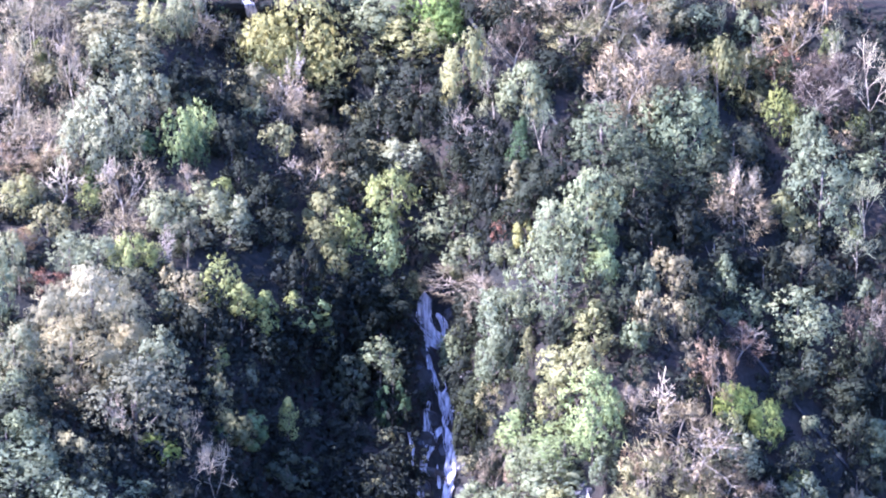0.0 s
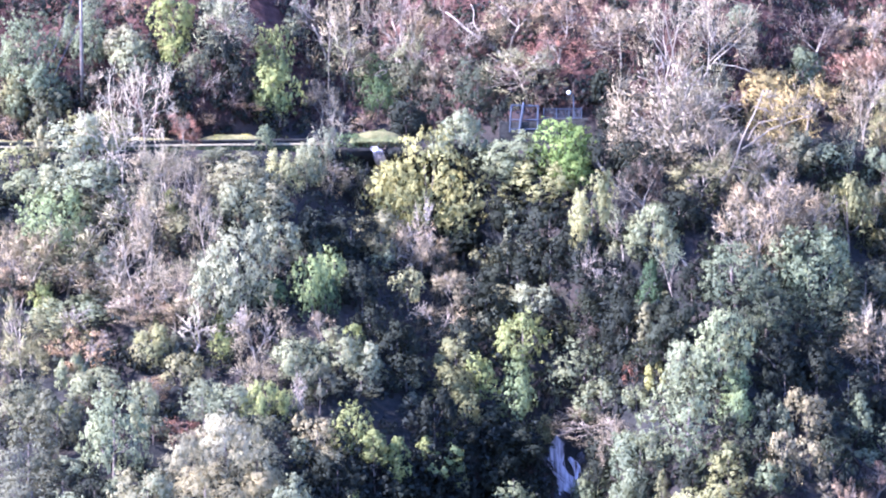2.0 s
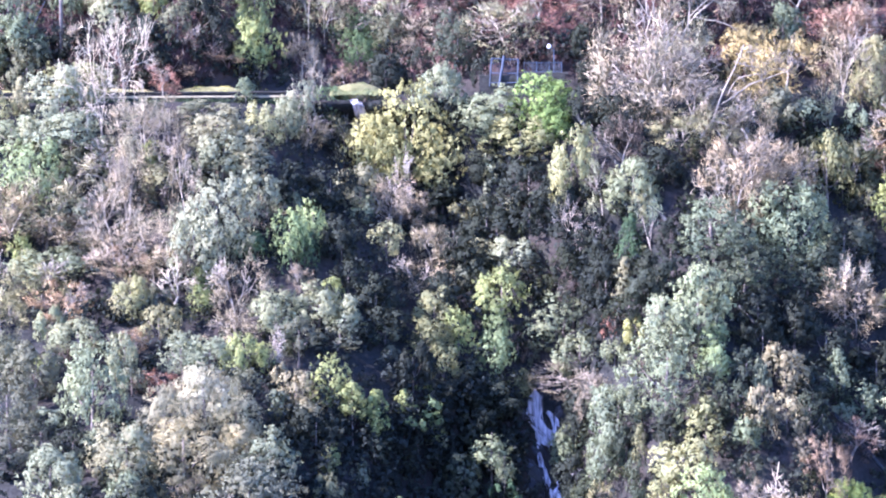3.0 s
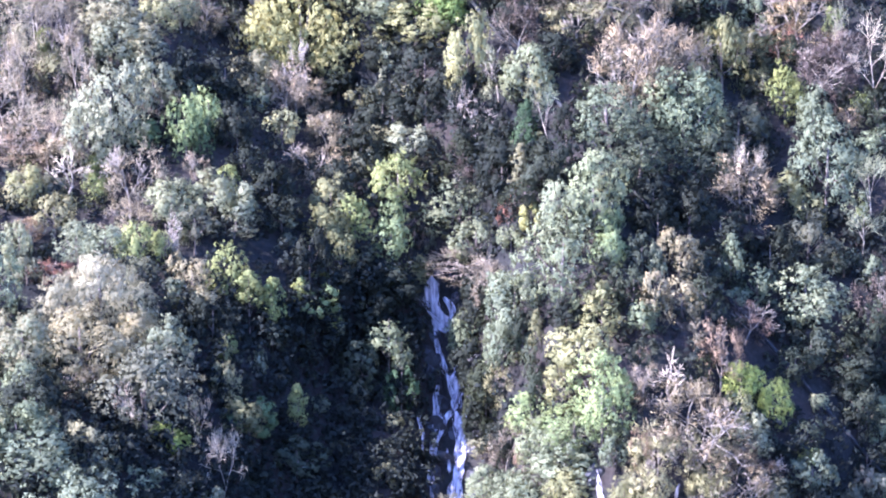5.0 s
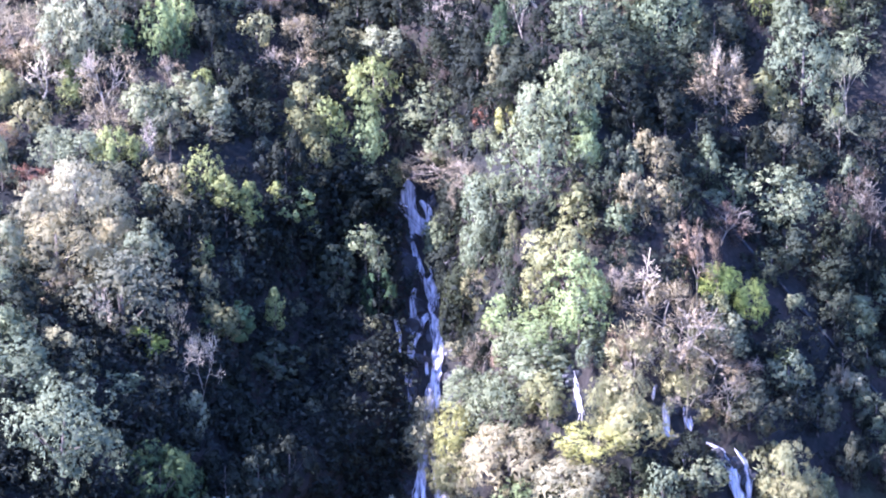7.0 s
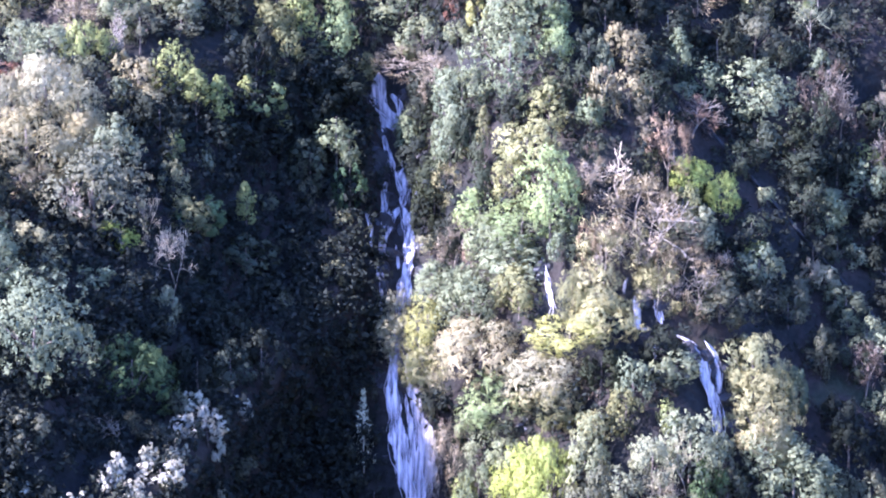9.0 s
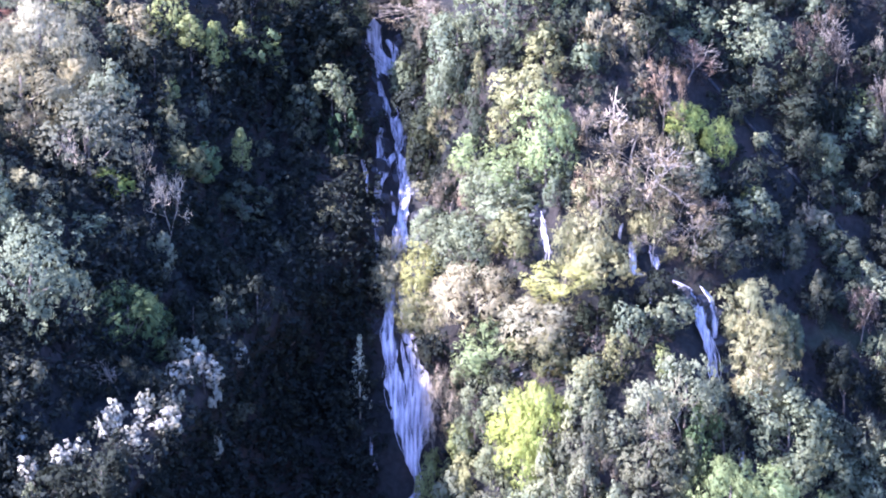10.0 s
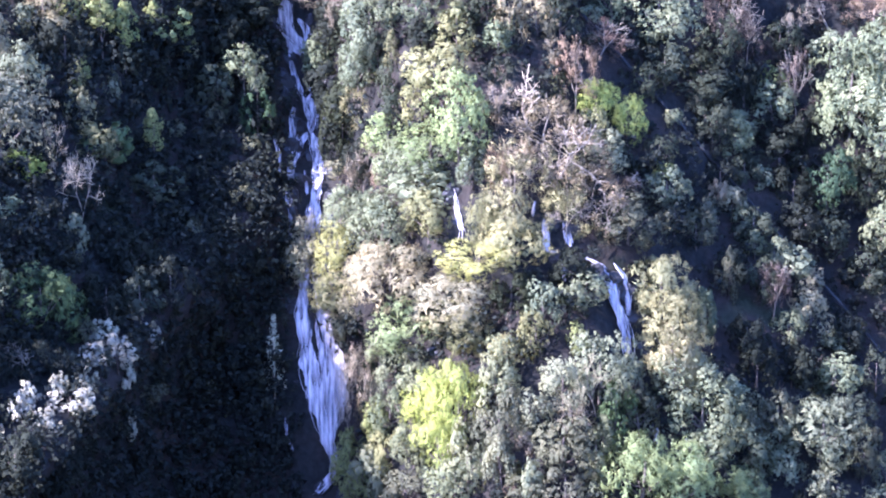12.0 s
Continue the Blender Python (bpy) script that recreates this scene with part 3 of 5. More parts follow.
plant("twiggy", "ol", -20.2, 76.6, 4.6, 5.1)
plant("twiggy", "pd", -11.6, 90.4, 6.8, 5.1)
plant("twiggy", "ol", -4.2, 86.8, 8.5, 5.8)
plant("twiggy", "rs", -1.3, 89.8, 7.2, 4.4)
plant("twiggy", "pk", -6.3, 92.6, 7.8, 6.4)
plant("twiggy", "rp", -0.5, 92.5, 6.5, 6.3)
plant("spreading", "yt", -13.7, 73.8, 8.7, 10.8)
plant("spreading", "yt", -16.6, 74.0, 6.4, 7.6)
plant("spreading", "yt", -10.5, 73.9, 6.3, 7.6)
plant("evergreen", "gl", -10.7, 80.8, 5.8, 5.7)
plant("evergreen", "gl", -5.7, 79.4, 6.9, 5.0)
plant("laurel", "bn", -0.6, 80.0, 6.2, 5.6)
plant("evergreen", "og", -2.8, 77.2, 7.5, 4.4)
plant("laurel", "bn", 0.2, 78.6, 4.4, 4.4)
plant("bush", "dk", -13.1, 85.0, 2.8, 3.0)
plant("bush", "dk", -16.4, 83.7, 3.8, 3.8)
plant("bush", "dk", -6.8, 83.4, 2.2, 4.1)
plant("twiggy", "pw", 8.2, 81.1, 9.5, 10.9)
plant("bare", "pw", 9.0, 87.4, 9.0, 13.3)
plant("bare", "pw", 13.4, 86.8, 9.0, 13.8)
plant("twiggy", "pk", 5.2, 90.0, 6.7, 6.7)
plant("twiggy", "pw", 9.9, 81.6, 11.6, 7.5)
plant("twiggy", "pk", 12.4, 79.8, 6.8, 5.6)
plant("feathery", "yo", 19.3, 85.1, 5.8, 5.1)
plant("twiggy", "yo", 22.8, 83.2, 6.9, 6.2)
plant("twiggy", "yo", 20.2, 82.4, 6.7, 6.0)
plant("evergreen", "bg", 23.4, 87.0, 3.8, 5.3)
plant("twiggy", "rs", 28.8, 87.0, 8.4, 4.6)
plant("twiggy", "pd", 24.6, 90.3, 8.7, 6.3)
plant("twiggy", "or", 30.5, 90.9, 6.1, 5.4)
plant("evergreen", "bg", 17.6, 93.3, 3.2, 3.5)
plant("twiggy", "by", 12.0, 77.9, 6.2, 4.3)
plant("twiggy", "bp", 18.7, 77.4, 4.4, 6.9)
plant("bush", "gd", 21.7, 80.4, 4.5, 4.2)
plant("evergreen", "bg", 24.2, 79.8, 5.1, 3.2)
plant("twiggy", "pd", 6.4, 76.3, 4.3, 5.5)
plant("bush", "dk", 4.1, 83.1, 3.3, 3.7)
plant("bush", "dk", 3.7, 87.0, 3.4, 3.2)
plant("bush", "dk", 6.4, 79.2, 5.7, 4.5)
plant("bush", "dk", 3.2, 80.3, 3.6, 3.9)
plant("twiggy", "be", 15.8, 77.6, 5.8, 5.8)
plant("twiggy", "bp", 18.2, 73.4, 7.3, 7.3)
plant("twiggy", "be", 12.4, 82.7, 7.3, 7.9)
plant("bare", "wh", -40.8, 81.5, 5.7, 10.9)
plant("twiggy", "be", -39.5, 73.8, 7.1, 6.4)
plant("twiggy", "be", -46.5, 70.4, 7.1, 6.4)
plant("bush", "ok", 6.9, 63.1, 4.2, 4.0)
plant("bush", "bd", 8.4, 64.9, 3.7, 3.7)


# the upper slope with bare and rust-coloured trees
plant("twiggy", "pk", 27.7, 81.3, 5.2, 8.9)
plant("feathery", "by", 30.8, 81.9, 4.4, 4.6)
plant("feathery", "by", 31.9, 84.2, 3.8, 4.7)
plant("bare", "pw", 32.9, 81.2, 3.0, 8.8)
plant("bare", "pw", 36.4, 81.7, 6.7, 8.3)
plant("twiggy", "rp", 36.9, 81.7, 6.3, 9.8)
plant("twiggy", "rp", 29.9, 86.7, 5.8, 5.6)
plant("twiggy", "yo", 29.9, 82.2, 1.5, 2.9)
plant("twiggy", "gp", 31.6, 81.2, 2.7, 5.1)
plant("twiggy", "pd", 32.4, 79.7, 3.3, 4.4)
plant("twiggy", "or", 33.8, 76.1, 6.4, 7.1)
plant("bare", "be", 37.5, 75.5, 2.8, 7.1)
plant("bush", "yg", 36.8, 77.8, 2.1, 3.0)
plant("bare", "gy", 26.2, 77.4, 4.0, 7.7)
plant("evergreen", "bg", 29.8, 77.3, 3.9, 5.2)
plant("laurel", "yg", 26.0, 77.1, 1.8, 3.0)
plant("laurel", "yg", 29.8, 77.3, 1.5, 2.1)
plant("twiggy", "by", 27.6, 73.9, 4.5, 5.0)
plant("twiggy", "bp", 20.5, 74.2, 7.4, 4.9)
plant("evergreen", "ok", 31.6, 74.0, 5.1, 4.3)
plant("twiggy", "pd", 36.3, 74.0, 5.6, 5.0)


# the middle slope on both sides of the fall
plant("twiggy", "pk", -39.1, 72.2, 4.2, 6.5)
plant("bare", "pk", -38.6, 70.4, 4.3, 11.9)
plant("laurel", "yg", -37.2, 76.8, 2.0, 2.1)
plant("laurel", "yg", -37.3, 77.8, 1.7, 2.1)
plant("evergreen", "ol", -35.6, 74.1, 4.1, 3.4)
plant("twiggy", "gp", -33.3, 72.5, 3.4, 8.4)
plant("bare", "wh", -32.9, 71.9, 2.3, 6.2)
plant("evergreen", "gd", -33.1, 75.6, 2.9, 2.4)
plant("evergreen", "gy", -30.2, 75.9, 4.9, 4.7)
plant("evergreen", "ol", -28.0, 76.2, 4.4, 3.8)
plant("spreading", "gy", -29.7, 68.0, 6.8, 8.8)
plant("spreading", "gy", -32.1, 66.7, 4.9, 7.8)
plant("evergreen", "gy", -26.9, 72.3, 4.4, 5.0)
plant("twiggy", "gp", -25.8, 71.6, 3.7, 3.2)
plant("laurel", "br", -23.4, 68.3, 3.8, 5.5)
plant("laurel", "br", -21.7, 69.9, 3.2, 4.6)
plant("laurel", "gr", -22.3, 68.6, 3.1, 3.8)
plant("bush", "gy", -23.9, 72.8, 1.7, 2.2)
plant("bush", "gd", -21.6, 73.3, 2.1, 2.2)
plant("bare", "pk", -35.4, 66.5, 4.3, 8.0)
plant("snag", "wh", -33.9, 64.4, 4.4, 5.9)
plant("bush", "ok", -38.4, 69.3, 2.3, 2.6)
plant("twiggy", "rp", -37.7, 66.7, 4.1, 4.0)
plant("twiggy", "pk", -34.2, 66.8, 4.2, 4.1)
plant("evergreen", "ol", -37.3, 64.2, 4.1, 3.8)
plant("bush", "gd", -34.9, 64.6, 2.6, 2.8)
plant("twiggy", "gp", -27.7, 63.8, 5.6, 6.5)
plant("laurel", "yg", -31.2, 64.7, 2.5, 2.8)
plant("laurel", "yg", -31.3, 66.1, 2.1, 2.8)
plant("bush", "gr", -27.2, 68.8, 3.4, 2.9)
plant("evergreen", "gy", -24.2, 62.8, 4.1, 4.3)
plant("evergreen", "gy", -20.5, 63.4, 4.4, 4.3)
plant("evergreen", "gy", -18.3, 62.4, 4.1, 4.1)
plant("bush", "yg", -19.5, 65.5, 2.0, 2.4)
plant("twiggy", "bp", -22.3, 66.3, 2.5, 2.8)
plant("evergreen", "ol", -18.1, 72.2, 4.7, 4.9)
plant("bush", "gy", -17.7, 71.5, 3.0, 2.7)
plant("twiggy", "bp", -14.9, 69.9, 4.7, 6.2)
plant("evergreen", "oy", -15.3, 68.2, 3.5, 3.8)
plant("bare", "wh", -14.2, 69.6, 3.5, 9.4)
plant("twiggy", "bp", -13.3, 70.5, 4.5, 4.0)
plant("twiggy", "gp", -11.1, 67.0, 4.4, 4.6)
plant("twiggy", "bp", -12.0, 65.1, 5.5, 4.1)
plant("evergreen", "oy", -10.6, 62.2, 4.0, 4.4)
plant("bush", "ol", -8.3, 71.1, 2.7, 2.4)
plant("bush", "gy", -5.6, 75.5, 2.4, 2.6)
plant("bush", "gy", -5.3, 73.4, 2.2, 2.6)
plant("bush", "gd", -6.0, 72.4, 1.6, 2.2)
plant("bush", "ol", -3.6, 71.7, 1.5, 2.3)
plant("bush", "gd", -4.9, 71.4, 1.6, 1.7)
plant("bush", "bd", -2.2, 70.6, 1.5, 2.5)
plant("evergreen", "oy", 1.8, 73.0, 5.2, 7.9)
plant("twiggy", "gy", 4.8, 72.5, 4.3, 5.3)
plant("evergreen", "gl", 7.4, 73.1, 5.1, 4.9)
plant("bush", "by", 8.5, 72.3, 2.3, 3.7)
plant("bush", "gl", 6.2, 73.0, 1.7, 2.1)
plant("bare", "wh", 1.6, 68.2, 4.2, 6.8)
plant("bare", "gl", 9.2, 68.8, 3.9, 7.8)
plant("laurel", "dg", 7.0, 68.4, 2.5, 3.2)
plant("laurel", "dg", 7.1, 70.0, 2.1, 3.2)
plant("evergreen", "ol", -6.4, 67.7, 3.5, 3.0)
plant("evergreen", "gy", -3.6, 67.0, 5.0, 3.5)
plant("evergreen", "ok", 1.6, 66.2, 4.3, 3.8)
plant("bush", "dk", 4.3, 66.7, 2.3, 1.9)
plant("column", "ol", 6.6, 65.3, 2.5, 4.1)
plant("column", "ol", 9.3, 65.6, 1.8, 2.5)
plant("twiggy", "pd", 1.9, 64.5, 2.7, 3.2)
plant("evergreen", "gd", -7.6, 65.5, 3.5, 2.9)
plant("laurel", "yg", -4.8, 62.6, 5.2, 5.8)
plant("laurel", "yl", -5.0, 58.3, 3.4, 4.3)
plant("laurel", "yl", -4.9, 60.3, 2.8, 4.3)
plant("laurel", "yg", -8.4, 60.7, 3.7, 4.1)
plant("twiggy", "or", 16.7, 72.1, 6.3, 7.5)
plant("bare", "wh", 15.7, 71.6, 4.6, 7.2)
plant("twiggy", "bp", 21.4, 73.0, 6.2, 6.4)
plant("evergreen", "og", 26.0, 72.5, 5.1, 7.6)
plant("bush", "ol", 29.0, 75.2, 2.7, 3.6)
plant("twiggy", "rs", 31.9, 75.6, 4.5, 4.2)
plant("laurel", "yg", 31.7, 70.3, 3.5, 5.6)
plant("bush", "gy", 29.8, 73.0, 2.7, 2.3)
plant("spreading", "bg", 14.6, 68.7, 7.3, 6.1)
plant("spreading", "bg", 21.9, 67.4, 8.1, 8.4)
# the bd pair paints the shaded lower half of the two crowns above
plant("spreading", "bd", 16.8, 65.8, 6.9, 5.5)
plant("spreading", "bd", 23.2, 65.0, 7.6, 5.1)
plant("evergreen", "bl", 17.3, 66.5, 3.9, 3.1)
plant("evergreen", "gd", 27.1, 67.6, 5.1, 4.6)
plant("twiggy", "gp", 27.4, 66.4, 3.9, 2.9)
plant("twiggy", "bp", 26.3, 62.0, 6.8, 6.3)
plant("bare", "wh", 27.3, 61.8, 4.2, 8.3)
plant("bush", "oy", 31.0, 63.5, 3.2, 2.9)
plant("evergreen", "bg", 34.1, 68.4, 3.8, 5.4)
plant("twiggy", "or", 36.8, 69.3, 3.2, 2.6)
plant("spreading", "bg", 34.5, 62.4, 7.0, 8.9)
plant("bush", "yg", 38.6, 71.2, 2.0, 1.9)
plant("bare", "gy", 38.6, 61.3, 4.9, 7.5)
plant("bare", "pw", 40.0, 70.9, 5.1, 10.2)
plant("twiggy", "pd", 35.5, 72.0, 5.6, 5.5)
plant("evergreen", "ok", 40.0, 69.5, 4.4, 4.3)
plant("evergreen", "bg", 41.0, 69.2, 3.0, 3.0)
plant("evergreen", "bg", 39.9, 67.2, 4.5, 2.9)
plant("evergreen", "ol", -34.3, 62.0, 3.6, 4.0)
plant("evergreen", "gy", -36.9, 60.0, 2.6, 4.0)
plant("twiggy", "ro", -36.3, 61.9, 2.0, 1.9)
plant("twiggy", "gp", -28.1, 62.0, 5.2, 3.4)
plant("bare", "wh", -23.9, 59.9, 2.0, 5.4)
plant("spreading", "gl", -31.7, 59.8, 4.2, 4.2)
plant("spreading", "gl", -29.3, 59.8, 4.5, 3.8)
plant("evergreen", "yg", -26.9, 60.0, 3.0, 3.9)
plant("laurel", "yg", -24.8, 60.3, 1.9, 2.7)
plant("evergreen", "gd", -22.0, 61.1, 3.1, 4.0)
plant("evergreen", "gd", -18.9, 61.7, 5.3, 2.5)
plant("bush", "gy", -14.9, 61.9, 2.9, 1.8)
plant("bush", "gd", -14.4, 60.6, 2.0, 1.5)
plant("laurel", "yg", -19.2, 57.4, 4.0, 4.5)
plant("evergreen", "gb", -21.8, 57.5, 3.3, 3.4)
plant("bush", "gl", -23.4, 57.1, 1.9, 2.4)
plant("evergreen", "gb", -21.1, 56.6, 3.3, 2.1)
plant("bush", "gb", -23.6, 59.3, 1.7, 2.1)
plant("column", "yg", -17.0, 54.2, 2.6, 3.0, 2.6)
plant("column", "yg", -15.2, 52.6, 2.4, 3.8, 2.6)
plant("evergreen", "gd", -26.2, 58.3, 3.3, 3.0)
plant("evergreen", "gd", -35.8, 58.8, 3.3, 2.4)
plant("twiggy", "rs", -33.7, 58.8, 3.8, 2.1)
plant("feathery", "be", -28.7, 56.0, 6.1, 6.2)
plant("feathery", "be", -31.9, 55.6, 4.4, 5.0)
plant("feathery", "be", -26.1, 55.3, 4.6, 4.4)
plant("feathery", "gb", -29.4, 53.0, 7.5, 6.0)
plant("feathery", "gb", -25.6, 53.8, 4.0, 3.8)
plant("evergreen", "gl", -33.6, 53.3, 4.1, 5.1)
plant("evergreen", "gl", -23.5, 51.9, 4.4, 5.5)
plant("evergreen", "gy", -25.0, 51.6, 3.4, 3.8)
plant("column", "oy", -18.8, 51.9, 1.7, 3.0)
plant("column", "gd", -16.1, 51.1, 1.5, 2.5)
plant("evergreen", "og", -11.0, 60.1, 3.9, 4.1)
plant("evergreen", "og", -9.5, 58.3, 3.0, 3.8)
plant("bush", "gd", -7.6, 58.5, 2.8, 1.9)
plant("spreading", "gl", 0.7, 60.3, 6.4, 5.4)
plant("evergreen", "gl", 2.7, 58.5, 4.5, 4.1)
plant("bush", "gl", 5.6, 60.2, 2.5, 2.2)
plant("bush", "gd", -1.8, 59.0, 1.3, 2.3)
plant("twiggy", "rs", 5.4, 62.2, 2.0, 2.5)
plant("bush", "ye", 7.4, 61.9, 2.2, 2.7)
plant("spreading", "bl", 12.8, 62.4, 5.7, 7.2)
plant("spreading", "bl", 9.8, 56.3, 8.1, 8.1)
plant("evergreen", "bl", 10.4, 61.2, 5.3, 5.7)
plant("column", "by", 13.5, 65.1, 1.9, 2.3)
plant("laurel", "yl", 13.7, 59.8, 3.2, 3.4)
plant("laurel", "yl", 13.9, 61.5, 2.6, 3.4)
plant("twiggy", "gp", 2.1, 56.6, 7.7, 3.2)
plant("twiggy", "gp", 3.8, 55.0, 3.6, 4.7)
plant("laurel", "og", -2.8, 56.2, 2.7, 2.9)
plant("evergreen", "bg", 5.9, 53.2, 5.2, 5.8)
plant("evergreen", "bg", 4.8, 49.7, 3.9, 5.8)
plant("evergreen", "bl", 5.3, 55.7, 3.7, 2.8)
plant("evergreen", "bl", 1.6, 49.7, 3.4, 4.8)
plant("column", "og", 7.6, 52.6, 1.5, 3.5)
plant("bush", "gy", -10.1, 50.5, 1.9, 2.8, 2.6)
plant("column", "yg", -12.9, 53.9, 1.7, 2.1, 2.6)
plant("column", "yg", -11.7, 52.2, 1.7, 1.6, 2.6)
plant("column", "yg", -10.2, 50.8, 1.5, 2.0, 2.6)
plant("laurel", "bl", -5.3, 48.8, 3.6, 3.0, 2.6)
plant("bush", "bl", -4.1, 47.6, 1.8, 2.3, 2.6)
plant("bush", "gd", -7.6, 54.1, 1.8, 2.0)
plant("bush", "gy", -4.7, 56.0, 1.7, 2.6)
plant("bush", "gd", -7.3, 56.2, 1.5, 1.7)
plant("column", "oy", 12.9, 54.7, 3.6, 4.4)
plant("evergreen", "oy", 11.1, 50.8, 5.6, 5.0)
plant("evergreen", "ob", 19.9, 58.5, 3.8, 4.3)
plant("evergreen", "ob", 17.6, 55.4, 2.8, 4.5)
plant("evergreen", "ob", 19.9, 55.3, 3.2, 3.9)
plant("bush", "gl", 17.8, 58.4, 1.6, 3.3)
plant("column", "bg", 24.7, 57.7, 2.7, 4.3)
plant("bush", "bl", 25.0, 55.9, 2.3, 1.6)
plant("evergreen", "bg", 27.2, 55.6, 3.4, 3.7)
plant("spreading", "bl", 31.7, 53.2, 7.1, 5.8)
plant("bush", "bl", 30.9, 53.5, 2.1, 1.5)
plant("twiggy", "rk", 25.4, 52.8, 4.9, 3.7)
plant("bush", "gp", 21.1, 53.4, 2.2, 2.5)
plant("twiggy", "rp", 22.8, 49.5, 4.0, 6.3)
plant("evergreen", "bd", 15.6, 56.8, 3.6, 3.3)
plant("bush", "bg", 16.4, 54.8, 2.5, 2.7)
plant("evergreen", "bd", 22.0, 55.1, 3.6, 3.9)
plant("evergreen", "oy", 32.8, 61.5, 3.4, 2.9)
plant("evergreen", "gd", 32.3, 58.1, 4.9, 4.8)
plant("bush", "gy", 34.6, 57.5, 2.1, 1.9)
plant("bush", "bg", 38.0, 56.4, 2.0, 2.9)
plant("laurel", "yg", 37.6, 61.1, 1.5, 2.1)
plant("laurel", "yg", 37.8, 62.3, 1.2, 1.3)
plant("laurel", "yg", 37.9, 62.9, 1.0, 1.3)
plant("bare", "gy", 37.4, 58.9, 7.1, 5.4)
plant("evergreen", "bd", 35.6, 57.4, 3.2, 2.9)
plant("twiggy", "pd", 37.9, 52.3, 5.0, 6.0)
plant("evergreen", "bg", -33.2, 51.3, 3.6, 4.2)
plant("twiggy", "gp", -28.8, 51.6, 3.9, 3.1)
plant("evergreen", "gy", -25.1, 51.0, 3.9, 3.2)
plant("spreading", "gd", -24.2, 48.6, 9.5, 7.6)
plant("bare", "wh", -25.8, 48.9, 3.2, 5.3)
plant("bare", "wh", -20.1, 46.7, 2.3, 5.6)
plant("bare", "wh", -18.3, 42.6, 3.1, 7.3)
plant("evergreen", "ol", -18.6, 49.8, 2.4, 3.3)
plant("evergreen", "og", -17.3, 46.7, 4.0, 3.8)
plant("bush", "ok", -32.8, 50.3, 3.6, 2.0)
plant("evergreen", "bg", -31.5, 48.1, 5.5, 3.6)
plant("evergreen", "gd", -30.2, 49.2, 3.2, 3.1)
plant("evergreen", "ol", -27.9, 47.7, 4.3, 3.6)
plant("bush", "ol", -26.3, 47.1, 1.5, 1.2)
plant("bush", "li", -23.0, 48.2, 2.5, 1.7)
plant("bush", "li", -21.9, 47.3, 2.1, 2.0)
plant("spreading", "bg", -31.0, 46.8, 5.9, 3.6)
plant("evergreen", "gd", -27.9, 46.4, 4.4, 2.3)
plant("bush", "gl", -24.0, 45.5, 3.5, 2.0)
plant("bush", "gd", -21.6, 44.7, 2.5, 1.7)
plant("bush", "gy", -18.6, 41.2, 2.3, 3.7)
plant("column", "yg", -12.9, 44.4, 1.9, 3.5, 2.6)
plant("bush", "gd", -11.2, 46.9, 1.7, 1.5)
plant("bush", "gd", -7.8, 46.7, 1.7, 2.8)
plant("bush", "ol", -4.7, 45.6, 1.4, 1.3)
plant("bush", "ol", -5.4, 41.6, 2.4, 2.1)
plant("bush", "gd", -9.6, 40.2, 1.9, 1.5)
plant("bush", "ol", 2.8, 42.9, 2.3, 1.8)
plant("twiggy", "by", 4.5, 47.2, 2.7, 4.0)
plant("spreading", "yl", 7.0, 45.8, 4.3, 3.9)
plant("spreading", "yl", 10.5, 45.9, 6.5, 3.8)
plant("spreading", "yl", 12.6, 46.6, 5.2, 7.6)
plant("evergreen", "oy", 9.6, 48.6, 3.8, 3.9)
plant("evergreen", "bl", 7.6, 43.4, 4.1, 4.5)
plant("evergreen", "bl", 9.8, 44.1, 5.1, 3.9)
plant("evergreen", "bl", 9.6, 42.9, 5.8, 3.0)
plant("twiggy", "gp", 4.7, 42.5, 3.3, 4.6)
plant("twiggy", "rp", 6.2, 42.4, 1.9, 2.7)
plant("evergreen", "bl", 4.0, 39.9, 4.6, 3.9)
plant("evergreen", "bl", 2.7, 39.4, 3.3, 3.1)
plant("spreading", "bl", 6.0, 38.3, 6.1, 5.7)
plant("evergreen", "oy", 9.9, 40.4, 4.5, 4.4)
plant("bush", "bg", 13.6, 45.1, 2.3, 2.4)
plant("bush", "bg", 13.7, 46.3, 1.9, 2.4)
plant("twiggy", "bp", 15.9, 49.4, 2.7, 3.8)
plant("snag", "wh", 18.5, 48.9, 4.0, 5.5)
plant("feathery", "li", 24.8, 48.3, 4.0, 3.9)
plant("feathery", "li", 27.4, 46.7, 3.4, 3.9)
plant("evergreen", "oy", 24.0, 46.4, 3.3, 3.9)
plant("twiggy", "pk", 19.5, 46.9, 6.1, 5.0)
plant("twiggy", "rp", 15.6, 44.9, 1.9, 3.8)
plant("twiggy", "bp", 20.3, 44.2, 9.2, 6.1)
plant("twiggy", "by", 16.7, 43.4, 4.4, 5.5)
plant("twiggy", "by", 20.7, 43.0, 4.0, 5.6)
plant("twiggy", "pk", 23.5, 43.0, 3.5, 3.3)
plant("twiggy", "rp", 26.1, 42.4, 3.0, 3.0)
plant("twiggy", "pk", 24.4, 40.5, 5.0, 4.4)
plant("feathery", "by", 16.3, 41.1, 3.9, 4.4)
plant("feathery", "oy", 14.1, 40.6, 2.9, 4.4)
plant("feathery", "by", 16.3, 39.1, 6.0, 3.8)
plant("twiggy", "by", 21.0, 40.7, 3.9, 5.0)
plant("evergreen", "gy", 24.7, 44.7, 4.6, 3.9)
plant("bush", "yg", 30.2, 43.5, 1.9, 1.9)
plant("evergreen", "bg", 29.9, 41.8, 4.5, 3.3)
plant("open", "gy", 31.8, 47.2, 1.8, 1.6)
